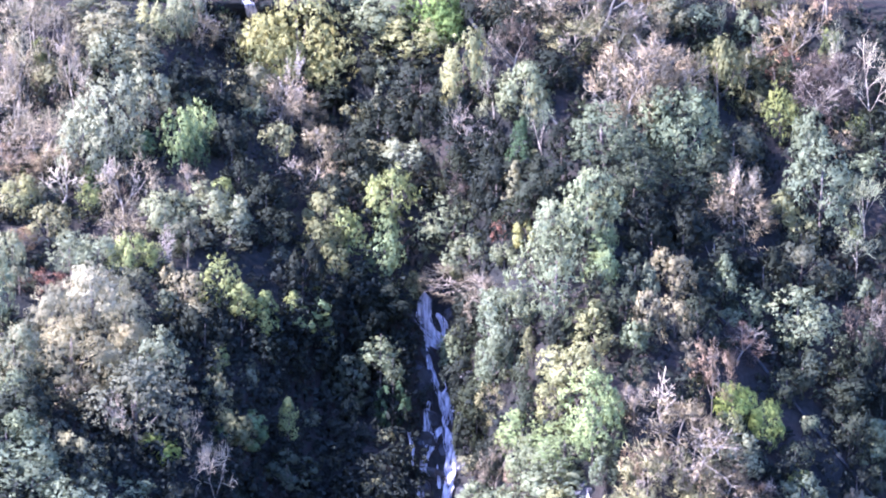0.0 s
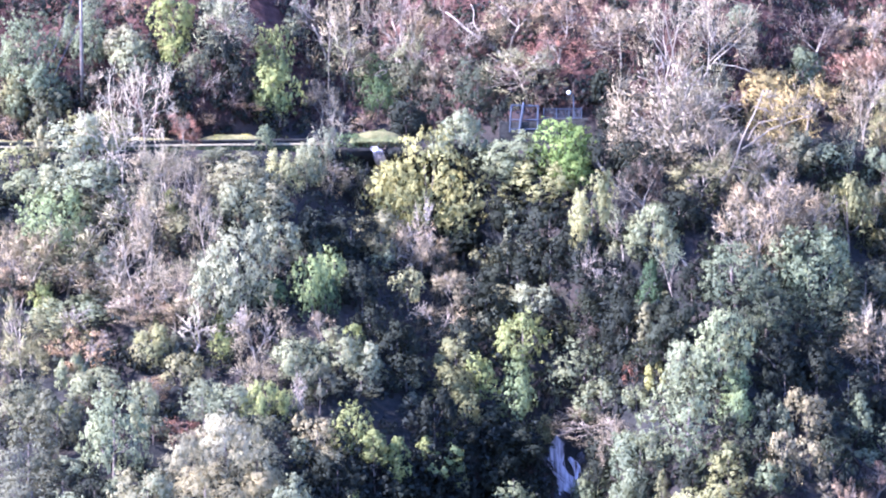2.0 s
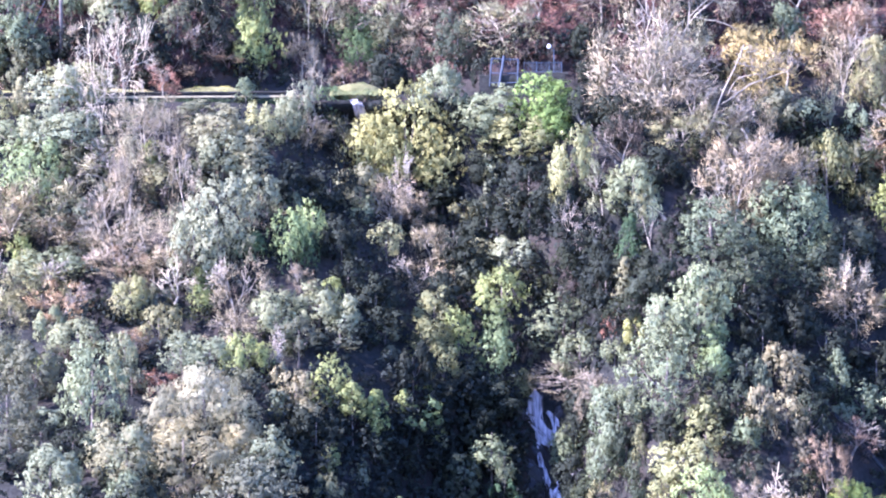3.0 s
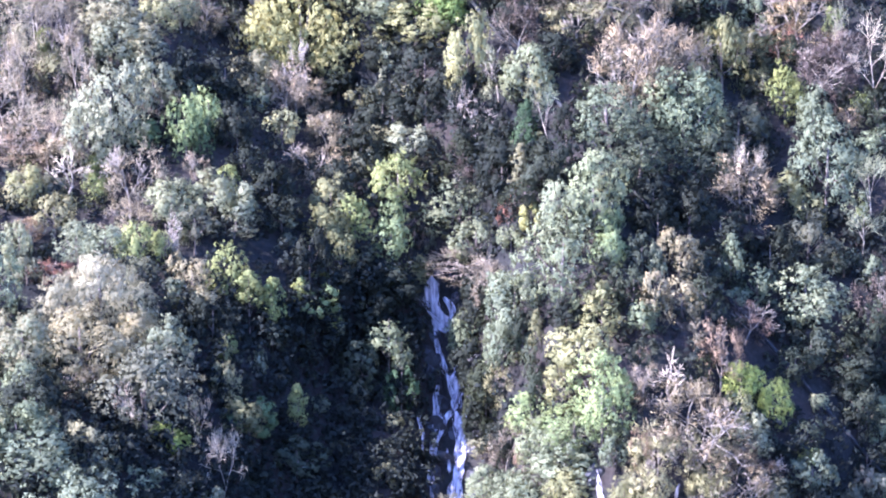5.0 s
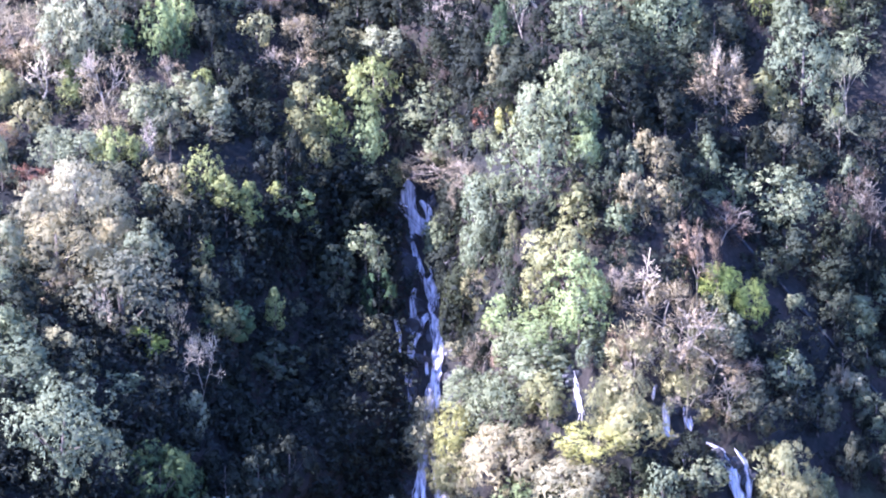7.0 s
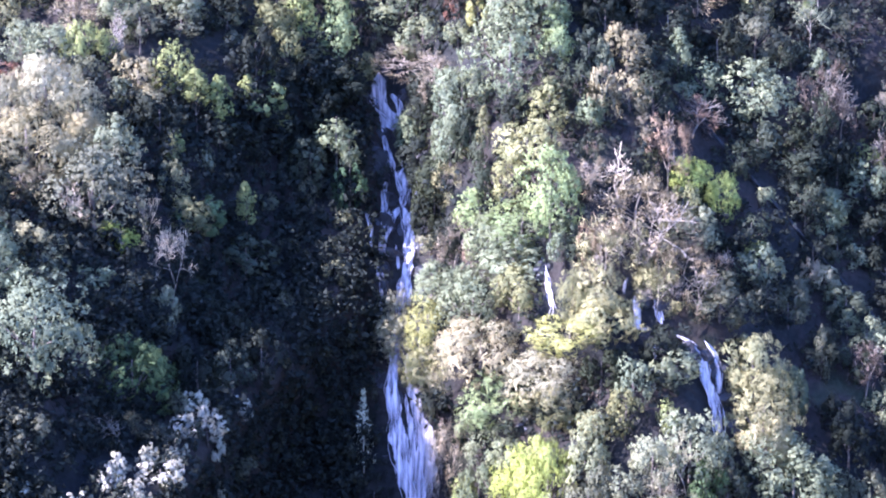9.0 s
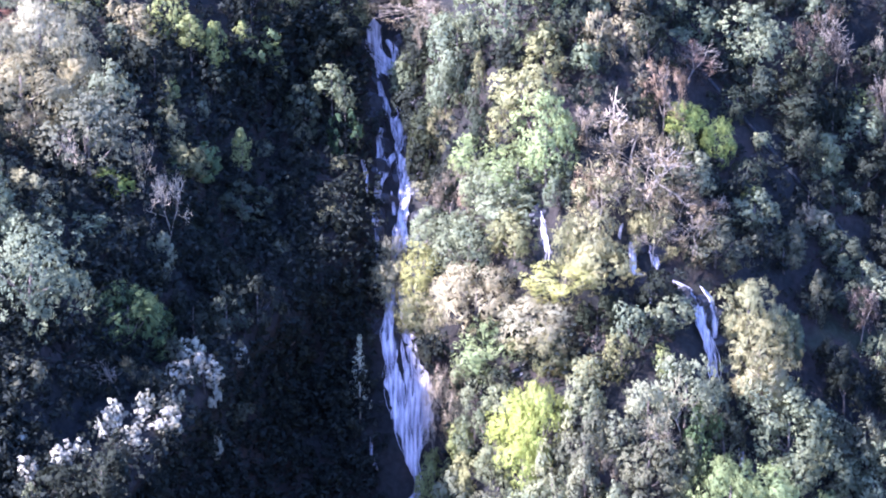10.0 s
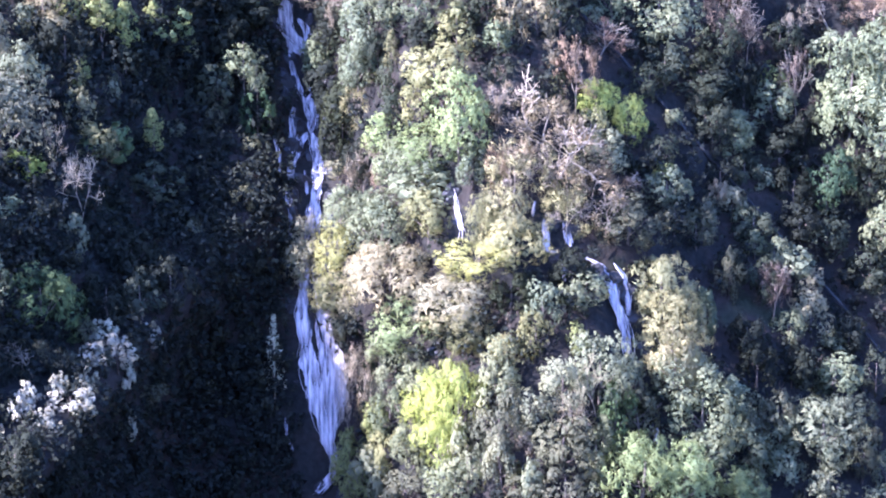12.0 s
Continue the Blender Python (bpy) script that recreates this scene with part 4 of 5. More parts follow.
plant("evergreen", "bd", 36.1, 45.1, 2.6, 4.1)
plant("column", "gl", 38.5, 45.2, 2.4, 2.5)
plant("bush", "gl", 36.8, 43.8, 2.0, 1.9)
plant("evergreen", "gd", 26.3, 39.5, 5.0, 4.4)
plant("evergreen", "bd", 30.1, 44.6, 3.0, 2.8)
plant("bush", "pw", 35.4, 40.8, 1.7, 2.2)
plant("bush", "be", 36.7, 39.7, 2.4, 2.5)
plant("bush", "gd", 33.6, 38.9, 2.5, 3.4)
plant("bush", "gl", 37.5, 38.6, 1.9, 2.0)
plant("evergreen", "bd", 29.8, 49.6, 3.9, 3.0)
plant("evergreen", "bd", 35.0, 48.7, 5.0, 3.1)
plant("evergreen", "bd", 25.6, 44.5, 3.2, 3.0)
plant("evergreen", "gd", 30.7, 39.3, 3.2, 3.6)
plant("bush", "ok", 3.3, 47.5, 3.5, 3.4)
# dk and bd bushes from here on paint the shaded gaps between crowns
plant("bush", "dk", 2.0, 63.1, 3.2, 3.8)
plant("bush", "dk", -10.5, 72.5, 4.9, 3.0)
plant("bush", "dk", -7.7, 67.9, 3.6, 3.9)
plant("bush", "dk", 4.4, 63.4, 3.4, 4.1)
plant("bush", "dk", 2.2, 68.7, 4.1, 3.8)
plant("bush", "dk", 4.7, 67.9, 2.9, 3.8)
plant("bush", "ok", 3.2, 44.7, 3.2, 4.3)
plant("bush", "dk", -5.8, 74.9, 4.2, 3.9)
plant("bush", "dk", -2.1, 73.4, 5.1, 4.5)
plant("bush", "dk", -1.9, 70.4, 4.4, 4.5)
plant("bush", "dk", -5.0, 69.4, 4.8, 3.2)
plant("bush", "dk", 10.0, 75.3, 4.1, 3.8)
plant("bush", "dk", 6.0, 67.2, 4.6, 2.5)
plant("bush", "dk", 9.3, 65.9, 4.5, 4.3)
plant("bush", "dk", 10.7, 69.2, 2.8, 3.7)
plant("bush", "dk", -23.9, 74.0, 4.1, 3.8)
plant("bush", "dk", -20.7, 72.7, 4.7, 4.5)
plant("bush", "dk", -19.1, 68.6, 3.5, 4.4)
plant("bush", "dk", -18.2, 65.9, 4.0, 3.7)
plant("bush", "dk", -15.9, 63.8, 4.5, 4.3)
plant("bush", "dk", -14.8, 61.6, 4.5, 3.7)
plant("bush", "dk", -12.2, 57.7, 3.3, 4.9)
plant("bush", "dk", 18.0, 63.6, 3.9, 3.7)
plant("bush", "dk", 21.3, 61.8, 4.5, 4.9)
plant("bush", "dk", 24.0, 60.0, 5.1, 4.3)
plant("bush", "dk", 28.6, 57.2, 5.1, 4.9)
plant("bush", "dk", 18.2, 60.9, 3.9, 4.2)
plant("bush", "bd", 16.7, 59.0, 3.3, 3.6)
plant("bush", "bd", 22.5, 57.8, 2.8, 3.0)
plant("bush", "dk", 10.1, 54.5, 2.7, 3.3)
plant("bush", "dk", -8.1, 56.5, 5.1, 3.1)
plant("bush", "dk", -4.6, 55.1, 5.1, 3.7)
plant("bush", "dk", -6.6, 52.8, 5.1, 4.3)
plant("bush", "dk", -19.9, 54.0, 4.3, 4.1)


# the lower slope and the foot of the fall
plant("spreading", "bg", -27.2, 40.9, 8.4, 8.4)
plant("feathery", "gr", -20.7, 36.7, 6.2, 6.0)
plant("open", "wl", -16.2, 35.6, 2.2, 2.3)
plant("open", "wl", -14.9, 34.5, 3.0, 2.9)
plant("open", "wl", -12.6, 34.2, 1.9, 2.0)
plant("open", "wl", -17.3, 34.9, 2.7, 2.1)
plant("open", "wl", -14.7, 32.7, 2.3, 3.1)
plant("open", "wl", -17.0, 34.1, 2.0, 2.0)
plant("open", "wl", -19.1, 34.1, 1.8, 2.1)
plant("open", "wl", -20.7, 33.7, 2.0, 2.5)
plant("open", "wl", -18.1, 33.6, 3.5, 1.7)
plant("open", "wl", -21.3, 33.3, 1.9, 2.6)
plant("open", "wl", -19.3, 33.1, 2.1, 1.8)
plant("open", "wl", -17.0, 32.7, 2.0, 2.6)
plant("open", "wl", -14.9, 27.2, 1.9, 2.6)
plant("open", "wl", -23.2, 32.7, 1.8, 1.8)
plant("open", "wl", -24.5, 32.3, 2.6, 2.5)
plant("open", "wl", -26.3, 31.8, 2.3, 2.6)
plant("open", "wl", -27.6, 34.4, 1.8, 1.2)
plant("open", "gl", -25.9, 31.2, 1.6, 1.9)
plant("open", "gl", -23.6, 30.8, 1.8, 2.0)
plant("twiggy", "gd", -20.8, 34.7, 4.6, 3.6)
plant("bush", "gd", -27.3, 36.8, 3.2, 3.5)
plant("bush", "gd", -13.4, 29.0, 3.4, 1.8)
plant("bush", "gd", -17.5, 35.8, 1.5, 2.2)
plant("conifer", "sv", -3.2, 26.8, 2.2, 7.0)
plant("feathery", "be", -0.5, 35.0, 3.9, 4.0)
plant("feathery", "be", -0.4, 36.8, 3.2, 4.0)
plant("feathery", "ye", 2.4, 36.2, 4.0, 5.1)
plant("feathery", "gb", 6.6, 34.8, 7.6, 5.6)
plant("feathery", "by", 2.6, 32.9, 5.1, 4.5)
plant("feathery", "oy", 1.9, 33.7, 3.5, 2.8)
plant("feathery", "be", 3.0, 31.7, 3.4, 3.9)
plant("feathery", "yl", 7.9, 31.5, 6.6, 4.8)
plant("feathery", "be", 11.9, 34.1, 6.5, 4.4)
plant("feathery", "by", 11.9, 32.9, 5.5, 3.8)
plant("feathery", "ye", 13.8, 38.3, 6.5, 3.2)
plant("feathery", "oy", 12.5, 32.2, 2.9, 3.2)
plant("evergreen", "bl", 5.6, 29.9, 2.4, 3.3)
plant("twiggy", "pw", 3.8, 25.4, 3.2, 6.4)
plant("bare", "wh", 2.7, 22.3, 2.6, 8.5)
plant("evergreen", "bg", 6.4, 24.6, 3.5, 4.5)
plant("evergreen", "gl", 8.5, 28.4, 2.9, 3.0)
plant("evergreen", "gl", 8.6, 29.9, 2.4, 3.0)
plant("evergreen", "gl", 6.7, 27.8, 2.9, 3.9)
plant("feathery", "li", 9.5, 26.5, 4.4, 4.5)
plant("feathery", "li", 11.4, 26.0, 4.8, 6.6)
plant("feathery", "li", 9.8, 23.4, 4.4, 5.6)
plant("twiggy", "or", 4.1, 24.0, 1.4, 4.0)
plant("evergreen", "yg", 3.0, 19.7, 3.5, 5.2)
plant("evergreen", "yg", 5.4, 24.1, 2.4, 3.4)
plant("evergreen", "og", 5.8, 21.6, 3.5, 4.0)
plant("evergreen", "gl", 8.0, 22.4, 3.4, 4.5)
plant("evergreen", "gy", 12.1, 22.5, 3.8, 6.1)
plant("evergreen", "gy", 4.6, 19.1, 4.0, 5.2)
plant("evergreen", "yg", 3.7, 18.6, 3.0, 4.0)
plant("evergreen", "gd", 7.5, 20.0, 4.5, 3.3)
plant("evergreen", "bl", 11.0, 21.2, 4.4, 4.4)
plant("evergreen", "gy", 14.7, 28.6, 3.3, 4.9)
plant("evergreen", "gl", 15.3, 31.5, 3.4, 3.2)
plant("evergreen", "gd", 14.5, 25.4, 4.3, 6.1)
plant("evergreen", "gy", 14.7, 23.7, 2.8, 4.4)
plant("feathery", "oy", 28.8, 33.4, 5.5, 6.0)
plant("feathery", "by", 29.2, 30.1, 6.6, 6.8)
plant("feathery", "be", 29.3, 28.7, 4.5, 5.6)
plant("bush", "bg", 32.6, 32.1, 2.1, 2.7)
plant("bush", "bg", 32.8, 33.2, 1.7, 2.7)
plant("evergreen", "bg", 18.7, 34.7, 3.1, 4.1)
plant("evergreen", "gl", 22.3, 36.3, 4.3, 2.6)
plant("bush", "gl", 21.0, 36.0, 2.4, 2.6)
plant("laurel", "yg", 21.2, 32.9, 1.8, 2.6)
plant("evergreen", "og", 17.8, 32.8, 2.8, 3.8)
plant("evergreen", "by", 15.6, 32.0, 2.8, 2.6)
plant("spreading", "gl", 22.8, 29.0, 5.3, 6.1)
plant("bare", "be", 22.3, 25.7, 6.2, 9.0)
plant("evergreen", "gy", 25.6, 28.8, 2.9, 3.8)
plant("evergreen", "gy", 19.8, 29.3, 3.8, 4.3)
plant("laurel", "yg", 28.0, 30.1, 1.4, 2.1)
plant("evergreen", "bl", 30.1, 27.6, 5.5, 4.5)
plant("spreading", "bl", 31.5, 24.6, 6.0, 6.3)
plant("column", "gl", 34.1, 25.8, 3.5, 4.2)
plant("evergreen", "bl", 31.8, 22.8, 3.9, 4.5)
plant("twiggy", "gp", 20.8, 27.4, 3.3, 2.6)
plant("evergreen", "gr", 24.1, 26.2, 3.4, 5.0)
plant("evergreen", "gd", 26.1, 26.3, 3.4, 3.8)
plant("column", "gl", 22.9, 25.4, 2.1, 3.6)
plant("evergreen", "gd", 19.5, 24.5, 4.8, 4.9)
plant("evergreen", "gy", 17.2, 27.5, 3.3, 3.8)
plant("bush", "pw", 16.6, 26.1, 1.6, 2.3)
plant("bush", "gl", 16.8, 22.7, 1.8, 3.8)
plant("bush", "gy", 22.0, 22.6, 2.3, 2.6)
plant("bush", "gy", 22.1, 23.7, 1.9, 2.6)
plant("evergreen", "gd", 19.6, 22.3, 4.3, 3.8)
plant("feathery", "yl", 25.6, 21.4, 6.4, 6.2)
plant("feathery", "yl", 29.1, 20.9, 5.9, 5.6)
plant("feathery", "yl", 34.7, 19.9, 4.0, 3.3)
plant("evergreen", "bg", 35.4, 22.1, 4.0, 4.5)
plant("evergreen", "gd", 16.7, 22.2, 3.5, 2.9)
plant("bush", "dk", -23.5, 31.4, 4.1, 3.1)
plant("bush", "dk", -20.8, 31.2, 4.1, 4.1)
plant("bush", "dk", -19.2, 26.6, 4.9, 4.5)
plant("bush", "dk", -20.8, 25.8, 5.3, 3.3)


# the lower slope beyond the cascades
# dk and bd bushes colour this slope as dark as its shade
plant("bush", "dk", 35.3, 44.3, 3.3, 3.1)
plant("bush", "bd", 38.4, 41.6, 3.4, 3.1)
plant("bush", "dk", 41.9, 42.4, 4.5, 3.8)
plant("bush", "dk", 42.8, 39.3, 3.9, 3.8)
plant("bush", "bd", 38.5, 37.5, 3.9, 3.1)
plant("bush", "dk", 43.0, 36.7, 3.9, 3.7)
plant("bush", "dk", 35.8, 41.6, 2.8, 3.1)
plant("bush", "dk", 36.1, 30.3, 3.2, 3.6)
plant("bush", "dk", 36.8, 28.2, 3.2, 3.6)
plant("bush", "dk", 40.9, 27.2, 3.8, 3.7)
plant("bush", "bd", 49.1, 32.4, 4.0, 3.8)
plant("bush", "dk", 46.1, 28.0, 3.3, 3.7)
plant("bush", "bd", 48.1, 25.0, 3.3, 4.4)
plant("bush", "dk", 36.1, 48.5, 3.9, 3.7)
plant("bush", "dk", 38.9, 47.0, 2.8, 5.0)
plant("bush", "dk", 44.3, 44.0, 3.4, 3.8)
plant("twiggy", "rp", 51.8, 53.3, 5.3, 3.5)
plant("twiggy", "pd", 47.9, 53.1, 4.7, 3.8)
plant("bare", "gp", 43.6, 51.4, 4.2, 5.2)
plant("evergreen", "bd", 43.1, 51.8, 3.8, 2.9)
plant("evergreen", "yg", 41.9, 48.1, 3.1, 3.2)
plant("evergreen", "bl", 41.8, 46.1, 4.1, 3.8)
plant("spreading", "bg", 48.4, 43.2, 7.1, 10.5)
plant("spreading", "bw", 51.8, 47.1, 7.1, 8.0)
plant("spreading", "bl", 51.4, 41.8, 9.3, 9.3)
plant("evergreen", "bw", 47.6, 50.1, 4.0, 3.6)
plant("evergreen", "dg", 45.9, 38.9, 4.9, 5.4)
plant("evergreen", "bd", 35.4, 45.8, 4.0, 3.4)
plant("column", "gl", 37.7, 43.9, 3.2, 4.1)
plant("bush", "bl", 31.9, 47.3, 1.7, 1.5)
plant("bush", "gd", 34.1, 48.0, 1.4, 1.9)
plant("bush", "gl", 40.0, 40.9, 2.0, 2.5)
plant("bush", "pw", 35.4, 41.1, 1.7, 1.5)
plant("bush", "be", 36.8, 40.2, 2.5, 1.9)
plant("bush", "gl", 37.2, 39.7, 1.7, 1.1)
plant("evergreen", "gl", 50.5, 34.5, 3.8, 6.0)
plant("evergreen", "gd", 32.8, 37.9, 3.6, 3.4)
plant("column", "gl", 38.3, 36.6, 1.8, 2.3)
plant("evergreen", "gl", 40.1, 35.5, 2.5, 2.8)
plant("column", "gd", 35.2, 34.0, 1.5, 4.8)
plant("twiggy", "pd", 39.0, 32.0, 3.0, 5.2)
plant("evergreen", "gl", 41.4, 34.5, 4.2, 2.8)
plant("evergreen", "be", 43.1, 32.7, 3.0, 2.6)
plant("evergreen", "be", 42.7, 30.0, 3.8, 4.4)
plant("evergreen", "gl", 40.3, 29.8, 3.0, 3.4)
plant("bush", "gy", 44.5, 28.4, 2.5, 2.2)
plant("evergreen", "bw", 44.2, 25.6, 4.4, 4.1)
plant("feathery", "gl", 41.9, 21.6, 6.7, 5.8)
plant("evergreen", "gd", 38.0, 24.1, 3.5, 4.0)
plant("evergreen", "bl", 38.1, 22.4, 3.0, 4.0)
plant("evergreen", "bl", 38.6, 20.4, 3.5, 4.0)
plant("evergreen", "gd", 35.6, 23.9, 2.9, 3.1)
plant("evergreen", "gd", 35.8, 25.3, 2.4, 3.1)
plant("evergreen", "gd", 35.2, 19.9, 2.9, 3.1)
plant("evergreen", "gd", 35.4, 21.2, 2.4, 3.1)
plant("feathery", "yl", 34.0, 19.6, 3.2, 3.9)
plant("evergreen", "gy", 41.8, 18.7, 3.2, 4.0)
plant("evergreen", "gl", 48.0, 18.6, 2.8, 3.5)
plant("evergreen", "gl", 47.1, 17.2, 3.6, 2.8)
plant("evergreen", "gd", 45.7, 19.8, 3.0, 4.7)
plant("twiggy", "pd", 39.5, 50.6, 3.4, 5.6)
plant("twiggy", "pd", 44.0, 45.8, 3.4, 7.0)
plant("evergreen", "bd", 36.9, 51.0, 4.0, 5.0)
plant("evergreen", "bd", 49.9, 38.9, 4.0, 4.4)
plant("evergreen", "bd", 45.4, 35.4, 4.5, 3.8)
plant("evergreen", "bd", 44.3, 23.1, 5.4, 3.7)


# bushes close to the fall, their dark leaf colour painting its shade
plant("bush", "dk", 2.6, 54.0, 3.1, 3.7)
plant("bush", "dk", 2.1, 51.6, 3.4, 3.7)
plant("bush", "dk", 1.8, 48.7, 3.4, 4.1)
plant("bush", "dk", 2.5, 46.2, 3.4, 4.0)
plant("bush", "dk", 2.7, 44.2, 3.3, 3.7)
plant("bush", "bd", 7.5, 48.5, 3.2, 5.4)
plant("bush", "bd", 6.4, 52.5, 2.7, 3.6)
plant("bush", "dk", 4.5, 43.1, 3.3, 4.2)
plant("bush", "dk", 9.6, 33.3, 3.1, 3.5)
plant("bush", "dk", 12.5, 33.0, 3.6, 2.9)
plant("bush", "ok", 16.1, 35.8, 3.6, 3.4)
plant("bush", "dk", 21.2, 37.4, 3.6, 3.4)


# small growth in the shade beside the fall
plant("open", "yl", -11.8, 54.1, 4.6, 4.5)
plant("bush", "yg", -18.8, 52.6, 1.7, 2.5)
plant("bush", "gl", -11.4, 46.7, 2.0, 1.6)
plant("open", "gr", -16.6, 46.8, 4.5, 3.4)
plant("open", "gy", -16.3, 50.8, 1.7, 2.5)
plant("open", "bd", -15.5, 52.7, 3.4, 2.7)
plant("open", "bd", -7.7, 48.2, 4.0, 4.6)
plant("open", "dg", -4.2, 46.5, 3.0, 4.0)
plant("open", "bd", -12.9, 42.6, 5.3, 3.9)


# bushes covering bare ground, coloured dark as if shaded
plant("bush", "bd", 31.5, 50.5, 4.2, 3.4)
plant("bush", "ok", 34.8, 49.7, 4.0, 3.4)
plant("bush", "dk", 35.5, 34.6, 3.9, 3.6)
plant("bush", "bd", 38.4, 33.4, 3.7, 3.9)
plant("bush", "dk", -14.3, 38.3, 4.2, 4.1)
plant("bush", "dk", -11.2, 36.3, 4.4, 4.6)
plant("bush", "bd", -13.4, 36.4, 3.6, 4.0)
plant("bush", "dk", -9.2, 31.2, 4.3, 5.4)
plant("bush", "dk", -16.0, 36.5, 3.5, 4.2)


# bushes in the hollow above the fall, coloured dark for its shade
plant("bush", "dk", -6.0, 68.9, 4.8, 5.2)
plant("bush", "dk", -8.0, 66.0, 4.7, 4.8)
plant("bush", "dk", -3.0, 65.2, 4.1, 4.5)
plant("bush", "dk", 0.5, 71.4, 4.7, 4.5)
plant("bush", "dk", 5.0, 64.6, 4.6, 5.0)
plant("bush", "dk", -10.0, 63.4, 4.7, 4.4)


# trees at the open edge of the middle slope
plant("evergreen", "gl", -39.6, 51.9, 5.1, 5.3)
plant("evergreen", "gy", -36.9, 49.1, 5.9, 5.7)
plant("bush", "dk", -39.0, 54.3, 3.7, 3.7)
plant("evergreen", "bg", -32.8, 48.9, 5.4, 4.6)
plant("bush", "dk", -32.2, 50.6, 4.7, 4.7)
plant("spreading", "ol", -34.3, 53.2, 6.0, 5.4)
plant("bush", "dk", -41.8, 54.8, 3.2, 3.5)
plant("evergreen", "gl", -38.9, 48.4, 3.9, 5.4)


# ---- pale dead and leaning trunks above and below the canal ----
def pale_tree(name, label, lean, runs):
    """A pale trunk and its limbs through (x, z) points, each from a thick to a thin end; it leans out from its foot by that many metres a metre of height."""
    ob = tagged(new(name), label, "tree")
    x0, z0 = runs[0][0][0]
    y0 = float(slope_y(np.array([x0]), np.array([z0]))[0])
    for k, (points, thick, thin) in enumerate(runs):
        p = np.array(points)
        t, q = np.linspace(0, 1, len(p)), np.linspace(0, 1, 11)
        x = np.interp(q, t, p[:, 0]) + 0.12 * np.sin(q * 9 + k)
        z = np.interp(q, t, p[:, 1]) + 0.1 * np.sin(q * 7 + k * 2)
        y = y0 - lean * (z - z0) + 0.3 * np.sin(q * 3 + k)
        mesh_object("trunk" if k == 0 else "limb", *tube(np.stack([x, y, z], 1), thick + (thin - thick) * q, 7), PALE_BARK, ob, True)
    return ob


pale_tree("fallen_trunk", "pale fallen tree trunk lying across the wooded bank", -0.7, [
    ([(-6.4, 91.2), (-9.6, 94.0), (-12.9, 96.4)], 0.22, 0.1),
    ([(-9.2, 93.7), (-9.9, 95.6), (-10.2, 97.2)], 0.1, 0.04),
])
pale_tree("leaning_tree", "pale bare tree leaning out of the bank with long limbs", 0.1, [
    ([(13.0, 78.4), (15.3, 81.6), (16.3, 84.6), (17.8, 88.2)], 0.132, 0.048),
    ([(15.7, 82.6), (18.7, 84.7), (22.3, 85.8)], 0.0792, 0.03),
    ([(16.3, 83.6), (17.4, 85.1), (19.4, 85.7)], 0.0594, 0.025),
    ([(15.0, 81.2), (16.6, 80.7), (19.2, 78.2)], 0.0792, 0.03),
    ([(17.0, 86.6), (18.6, 86.3), (19.4, 85.9)], 0.0462, 0.025),
])
pale_tree("forked_tree", "tall pale forked tree with bare limbs on the bank", 0.0, [
    ([(11.0, 84.6), (12.4, 87.6), (14.0, 91.0), (17.2, 93.6)], 0.119, 0.042),
    ([(14.0, 90.8), (16.2, 90.6), (18.4, 89.4)], 0.066, 0.025),
    ([(11.2, 85.4), (10.0, 88.0), (10.1, 91.4), (9.4, 95.6)], 0.099, 0.036),
    ([(10.0, 90.6), (8.4, 92.6), (7.4, 95.4)], 0.0594, 0.025),
])


# ---- understorey and undergrowth between the larger trees ----
def fall_x(z):
    return np.interp(z, [15, 20, 25, 32, 40, 46, 57, 60], [0.5, 0.5, 1.2, 0.4, 0.3, 0.5, -1.5, -1.5])


def pipe_x(z):
    return np.interp(z, [20, 29.7, 36.9, 47.6, 78.5, 81.3], [55, 48, 41.6, 32.3, 5.1, 2.5])


def zone(x, z, rng):
    """Which sort of understorey grows at x and the height z; the dark sort paints shaded parts."""
    r = rng.uniform(size=len(x))
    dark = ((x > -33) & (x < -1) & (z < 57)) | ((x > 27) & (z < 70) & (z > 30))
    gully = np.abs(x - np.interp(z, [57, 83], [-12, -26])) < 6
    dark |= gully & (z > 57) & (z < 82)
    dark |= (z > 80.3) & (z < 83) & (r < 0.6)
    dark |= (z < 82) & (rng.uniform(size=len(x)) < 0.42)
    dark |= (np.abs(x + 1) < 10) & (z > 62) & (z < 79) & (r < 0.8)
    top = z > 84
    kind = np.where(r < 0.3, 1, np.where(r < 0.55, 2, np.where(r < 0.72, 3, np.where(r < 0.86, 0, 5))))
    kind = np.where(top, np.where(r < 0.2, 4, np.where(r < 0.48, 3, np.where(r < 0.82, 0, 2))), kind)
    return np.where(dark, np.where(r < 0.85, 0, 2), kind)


# the leafy sorts are darkened to hold the shade under the trees
SORTS = [
    ("dark_understorey", LEAF, (0.031, 0.037, 0.031), "dense green understorey shrubs, coloured dark for the shade on the slope"),
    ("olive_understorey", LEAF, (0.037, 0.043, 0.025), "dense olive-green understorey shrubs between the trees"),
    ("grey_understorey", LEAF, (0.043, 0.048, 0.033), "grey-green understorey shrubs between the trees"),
    ("brown_brushwood", TWIG, (0.13, 0.1, 0.075), "tangled light brown leafless brushwood between the trees"),
    ("russet_bracken", TWIG, (0.15, 0.09, 0.075), "dead russet bracken and brushwood above the path"),
    ("yellow_understorey", LEAF, (0.062, 0.065, 0.032), "yellowish green understorey shrubs between the trees"),
]


